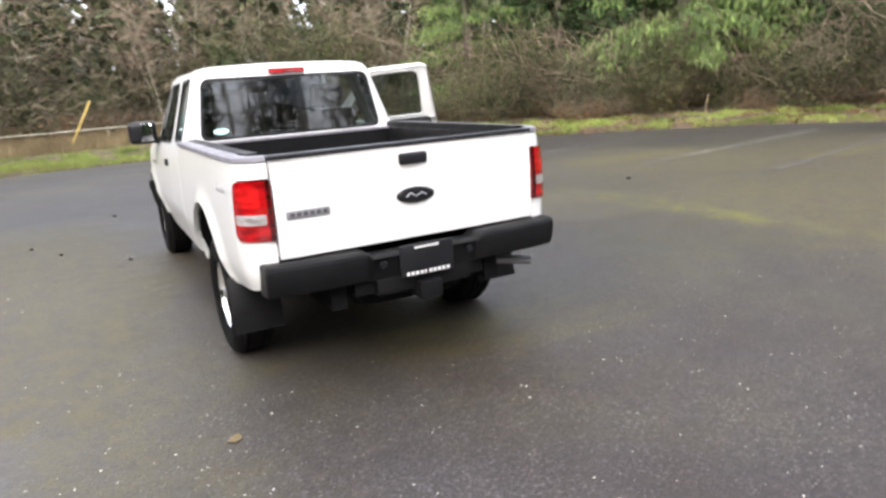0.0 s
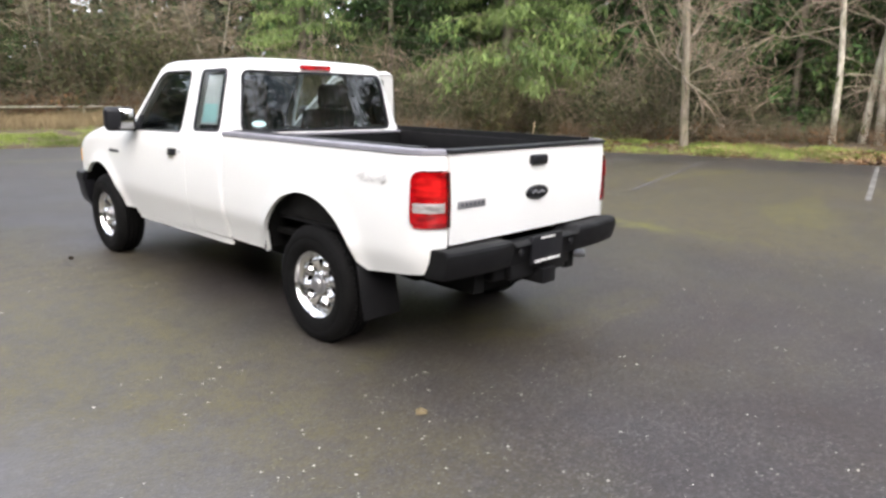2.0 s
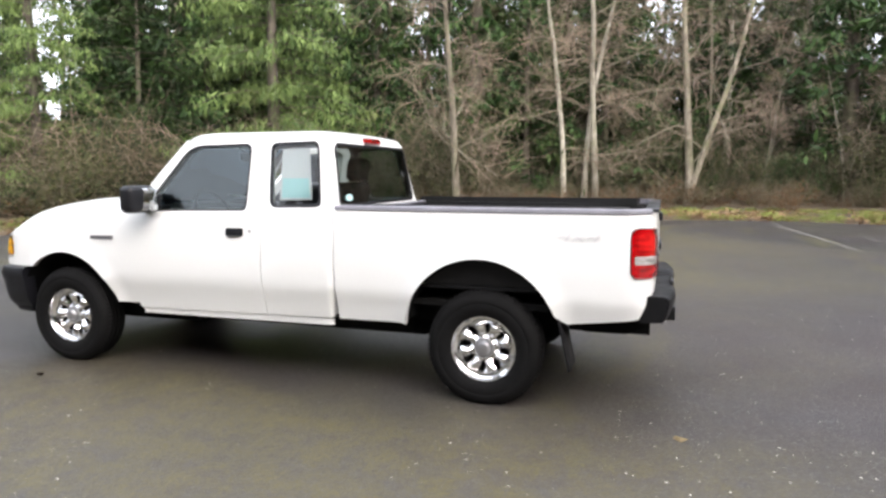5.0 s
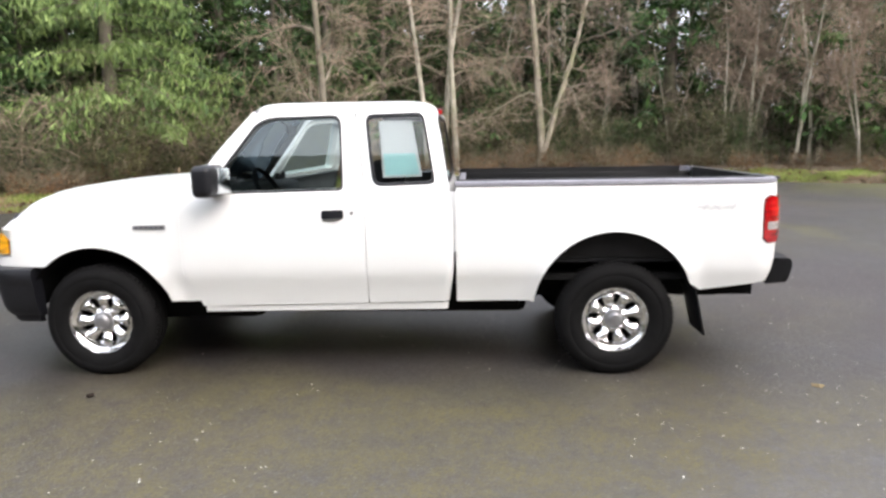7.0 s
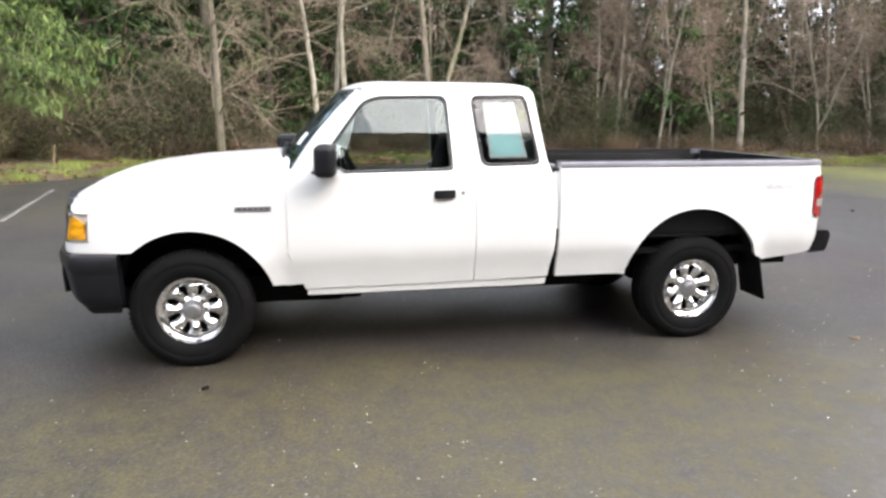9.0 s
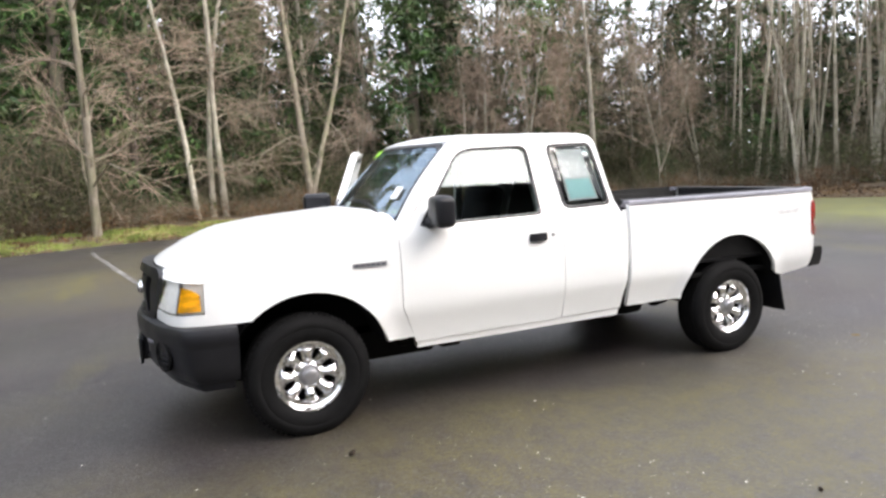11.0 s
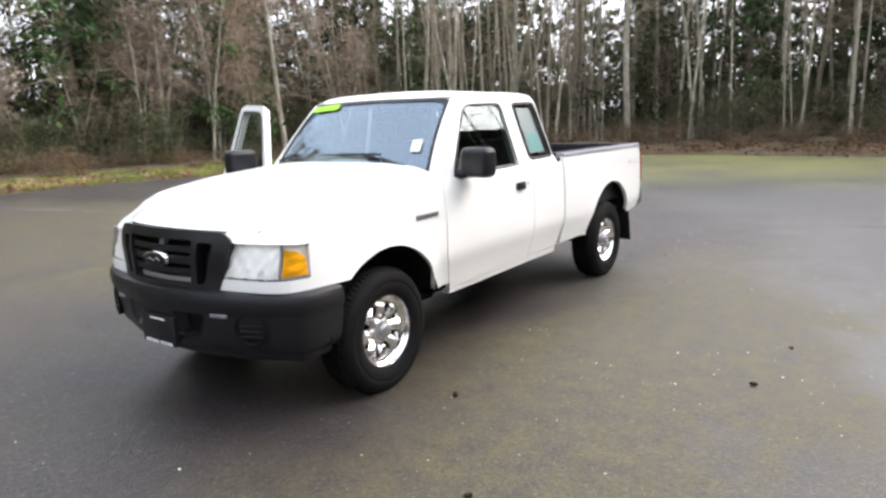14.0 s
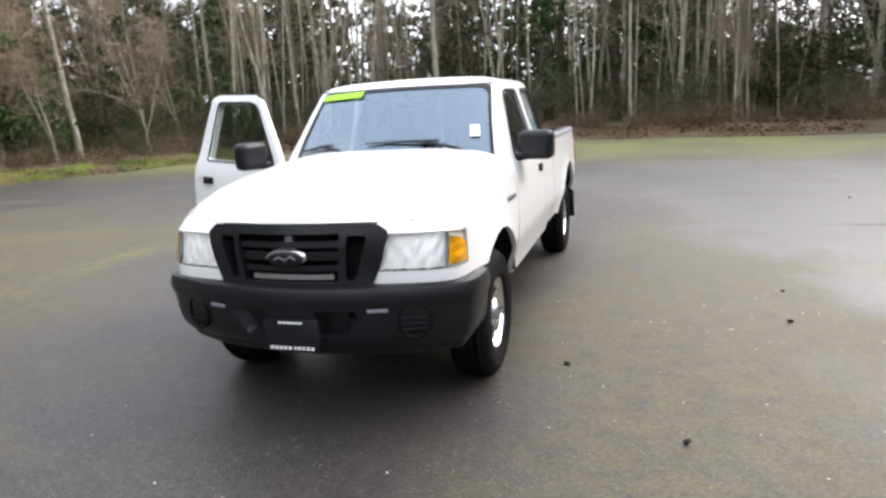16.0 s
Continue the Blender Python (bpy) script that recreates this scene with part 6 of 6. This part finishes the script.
def blades(name, leaf, count, a0, a1, d0, d1, h0, h1, w, label, category, clump=1.6, level=0.0):
    """Grass blades in uneven tufts along the verge."""
    verts, faces = [], []
    while len(faces) < count:
        a, d = radians(rnd(a0, a1)), rnd(d0, d1)
        x, y = beyond(a, d)
        k = noise.noise((x * clump, y * clump, 2)) + 0.5 * noise.noise((x * 0.35, y * 0.35, 5))
        if k < level - 0.1 + rnd(-0.15, 0.15):
            continue
        z, h = stand(x, y), rnd(h0, h1) * (0.6 + 0.7 * max(0, k))
        t, lx, ly = rnd(0, 6.28), rnd(-0.5, 0.5) * h, rnd(-0.5, 0.5) * h
        i = len(verts)
        verts += [(x - math.cos(t) * w, y - math.sin(t) * w, z), (x + math.cos(t) * w, y + math.sin(t) * w, z), (x + lx, y + ly, z + h)]
        faces.append((i, i + 1, i + 2))
    tagged(new(name, mesh_from(name, verts, faces, leaf)), label, category, kind="stuff")


blades("verge_grass", GRASS, 60000, -50, 112, 0.0, 2.2, 0.08, 0.20, 0.013, "short green grass tufts along the lot's edge", "grass", level=0.02)
blades("field_grass", GRASS, 16000, 66, 118, 0.1, 5.0, 0.06, 0.14, 0.014, "mown green grass beyond the asphalt", "grass", level=-0.3)
blades("dry_grass", DRYGRASS, 22000, 64, 116, 3.5, 9.5, 0.3, 0.75, 0.012, "tall straw-coloured dry grass in the field", "grass", 0.5, -0.3)
blades("dead_grass", DRYGRASS, 14000, -112, 66, 0.1, 2.4, 0.06, 0.2, 0.010, "yellowed grass tufts along the verge", "grass", 1.1, 0.1)


def litter(name, count, a0, a1, d0, d1, size, label, where=0.0, leaf=None):
    pts = []
    while len(pts) < count:
        a, d = radians(rnd(a0, a1)), rnd(d0, d1)
        x, y = beyond(a, d)
        if noise.noise((x * 0.5, y * 0.5, 8)) + rnd(-0.3, 0.3) < where:
            continue
        pts.append((x, y, (stand(x, y) + 0.035 if d > 0 else 0.006) + rnd(0, 0.03)))
    tagged(new(name, mesh_from(name, *leaf_cloud(np.array(pts), size, 0.0, 0.7, 0.85), leaf or BROWN)), label, "leaf litter", kind="stuff")


litter("leaf_litter", 9000, -118, 66, -0.15, 2.6, 0.10, "fallen brown leaves along the verge")
litter("leaf_bank", 3500, -22, 24, 0.1, 1.6, 0.10, "tan fallen leaves heaped along the lot's edge", -0.1, TANLEAF)
litter("leaf_drift", 5000, -116, -50, 0.5, 5.0, 0.12, "brown leaf litter under the trees", -0.3)

# pole fence and leaning yellow post in the field
fence = tagged(new("pole_fence"), "low grey pole fence across the dry field", "fence")
part("rail", tube([(-9, 21.5, 0.78), (-3, 22.4, 0.76), (3, 23.6, 0.80), (9, 24.5, 0.84)], 0.04, 8), BARK, fence)
for x, y in ((-7, 21.8), (-4, 22.2), (-0.6, 22.9), (2.6, 23.5), (6, 24.0)):
    part("fence_post", tube([(x, y, 0.1), (x, y, 0.86)], 0.05, 8), BARK, fence)
YELLOW = plastic_material("yellow_paint", (0.46, 0.33, 0.11), 0.7)
pole = tagged(new("marker_post"), "leaning faded yellow wooden marker post in grass", "post")
part("shaft", moved(box(-0.035, -0.035, -0.1, 0.035, 0.035, 1.75, 0.008), Matrix.Translation((-1.88, 20.8, 0.2)) @ pose(0, 0, 0, 0, 29, 0)), YELLOW, pole)

STAKEWOOD = plastic_material("weathered_stake", (0.24, 0.185, 0.12), 0.9)
stake = tagged(new("stake"), "short weathered wooden stake standing in the verge", "stake")
part("shaft", moved(box(-0.014, -0.014, -0.2, 0.014, 0.014, 0.55, 0.004), Matrix.Translation((13.2, 8.8, 0.2)) @ pose(0, 0, 0, 6, 4, 20)), STAKEWOOD, stake)

# ---- building across the lot, seen in the windows ----
WALL = plastic_material("brown_siding", (0.035, 0.03, 0.026), 0.8)
house = tagged(new("building"), "long flat-roofed brown building across the lot", "building")
part("wall", box(-27, -34, 0, -15, 10, 9.9), WALL, house)
part("roof", box(-27.6, -34.6, 9.9, -14.4, 10.6, 10.2, 0.03), DARK, house)

# ---- grit, twigs and cones on the asphalt ----
def grit():
    verts, faces = [], []
    for _ in range(19000):
        a, r = rnd(0, 2 * math.pi), 0.9 + 9 * rnd(0, 1) ** 1.25
        x, y = -1.6 + r * math.cos(a), 1.0 + r * math.sin(a)
        drift = 0.5 + 0.9 * noise.noise((x * 0.8, y * 0.8, 4)) + 0.5 * noise.noise((x * 3.1, y * 3.1, 6)) + (0.35 if y < -1 and x > -3 else 0.0)
        if edge_distance(x, y) > -0.5 or rnd(0, 1) > drift * (0.95 if y < -0.8 else 0.27):
            continue
        s = 0.0020 + 0.0058 * rnd(0, 1) ** 2.6
        k, t, long = len(verts), rnd(0, 6.28), rnd(0.7, 1.8)
        for q in range(4):
            u, v = s * long * rnd(0.7, 1.1) * math.cos(q * 1.57), s * rnd(0.7, 1.1) * math.sin(q * 1.57)
            verts.append((x + u * math.cos(t) - v * math.sin(t), y + u * math.sin(t) + v * math.cos(t), 0.001))
        verts.append((x + s * rnd(-0.3, 0.3), y + s * rnd(-0.3, 0.3), s * rnd(0.5, 1.0)))
        faces += [(k + q, k + (q + 1) % 4, k + 4) for q in range(4)]
    stone = plastic_material("pale_grit", (0.40, 0.38, 0.34), 0.8)
    g = Nodes(stone)
    g.color(g.mix(g.ramp(g.random_island(), (0.0, 0.0), (1.0, 1.0)), (0.16, 0.14, 0.115), (0.70, 0.68, 0.62)))
    tagged(new("grit", mesh_from("grit", verts, faces, stone)), "pale loose grit scattered over the asphalt", "gravel", kind="stuff")


grit()
CONE = plastic_material("dark_cone", (0.022, 0.016, 0.012), 0.9)


def fir_cone(x, y, s):
    bm = lathe([(0.0, -1.0), (0.55, -0.8), (0.75, -0.3), (0.6, 0.3), (0.85, 0.32), (0.5, 0.75), (0.0, 1.0)], 9)
    ob = part("fallen_cone", moved(bm, Matrix.Translation((x, y, s * 0.55)) @ pose(0, 0, 0, rnd(-20, 20), 0, rnd(0, 360)) @ Matrix.Diagonal((s, s * 0.75, s * 0.6, 1))), CONE, None)
    tagged(ob, "small dark fallen cone lying on the asphalt", "cone", "fallen cones")


for x, y, s in ((-1.19, 3.09, 0.034), (-2.52, 2.14, 0.032), (-1.8, 3.9, 0.03), (-2.6, 1.4, 0.022), (-4.2, -3.3, 0.03), (-1.2, 6.2, 0.04), (5.2, 3.1, 0.05), (-2.1, 4.5, 0.03), (-3.4, 4.0, 0.025), (4.5, -6.0, 0.04)):
    fir_cone(x, y, s * 0.72)
leaf = new("fallen_leaf", mesh_from("fallen_leaf", [(-1.065, -1.13, 0.004), (-1.03, -1.17, 0.010), (-0.995, -1.135, 0.006), (-1.005, -1.10, 0.014), (-1.03, -1.09, 0.005), (-1.035, -1.125, 0.018)], [(0, 1, 5), (1, 2, 5), (2, 3, 5), (3, 4, 5), (4, 0, 5)], DRYGRASS))
tagged(leaf, "pale tan crumpled leaf on the asphalt", "leaf")
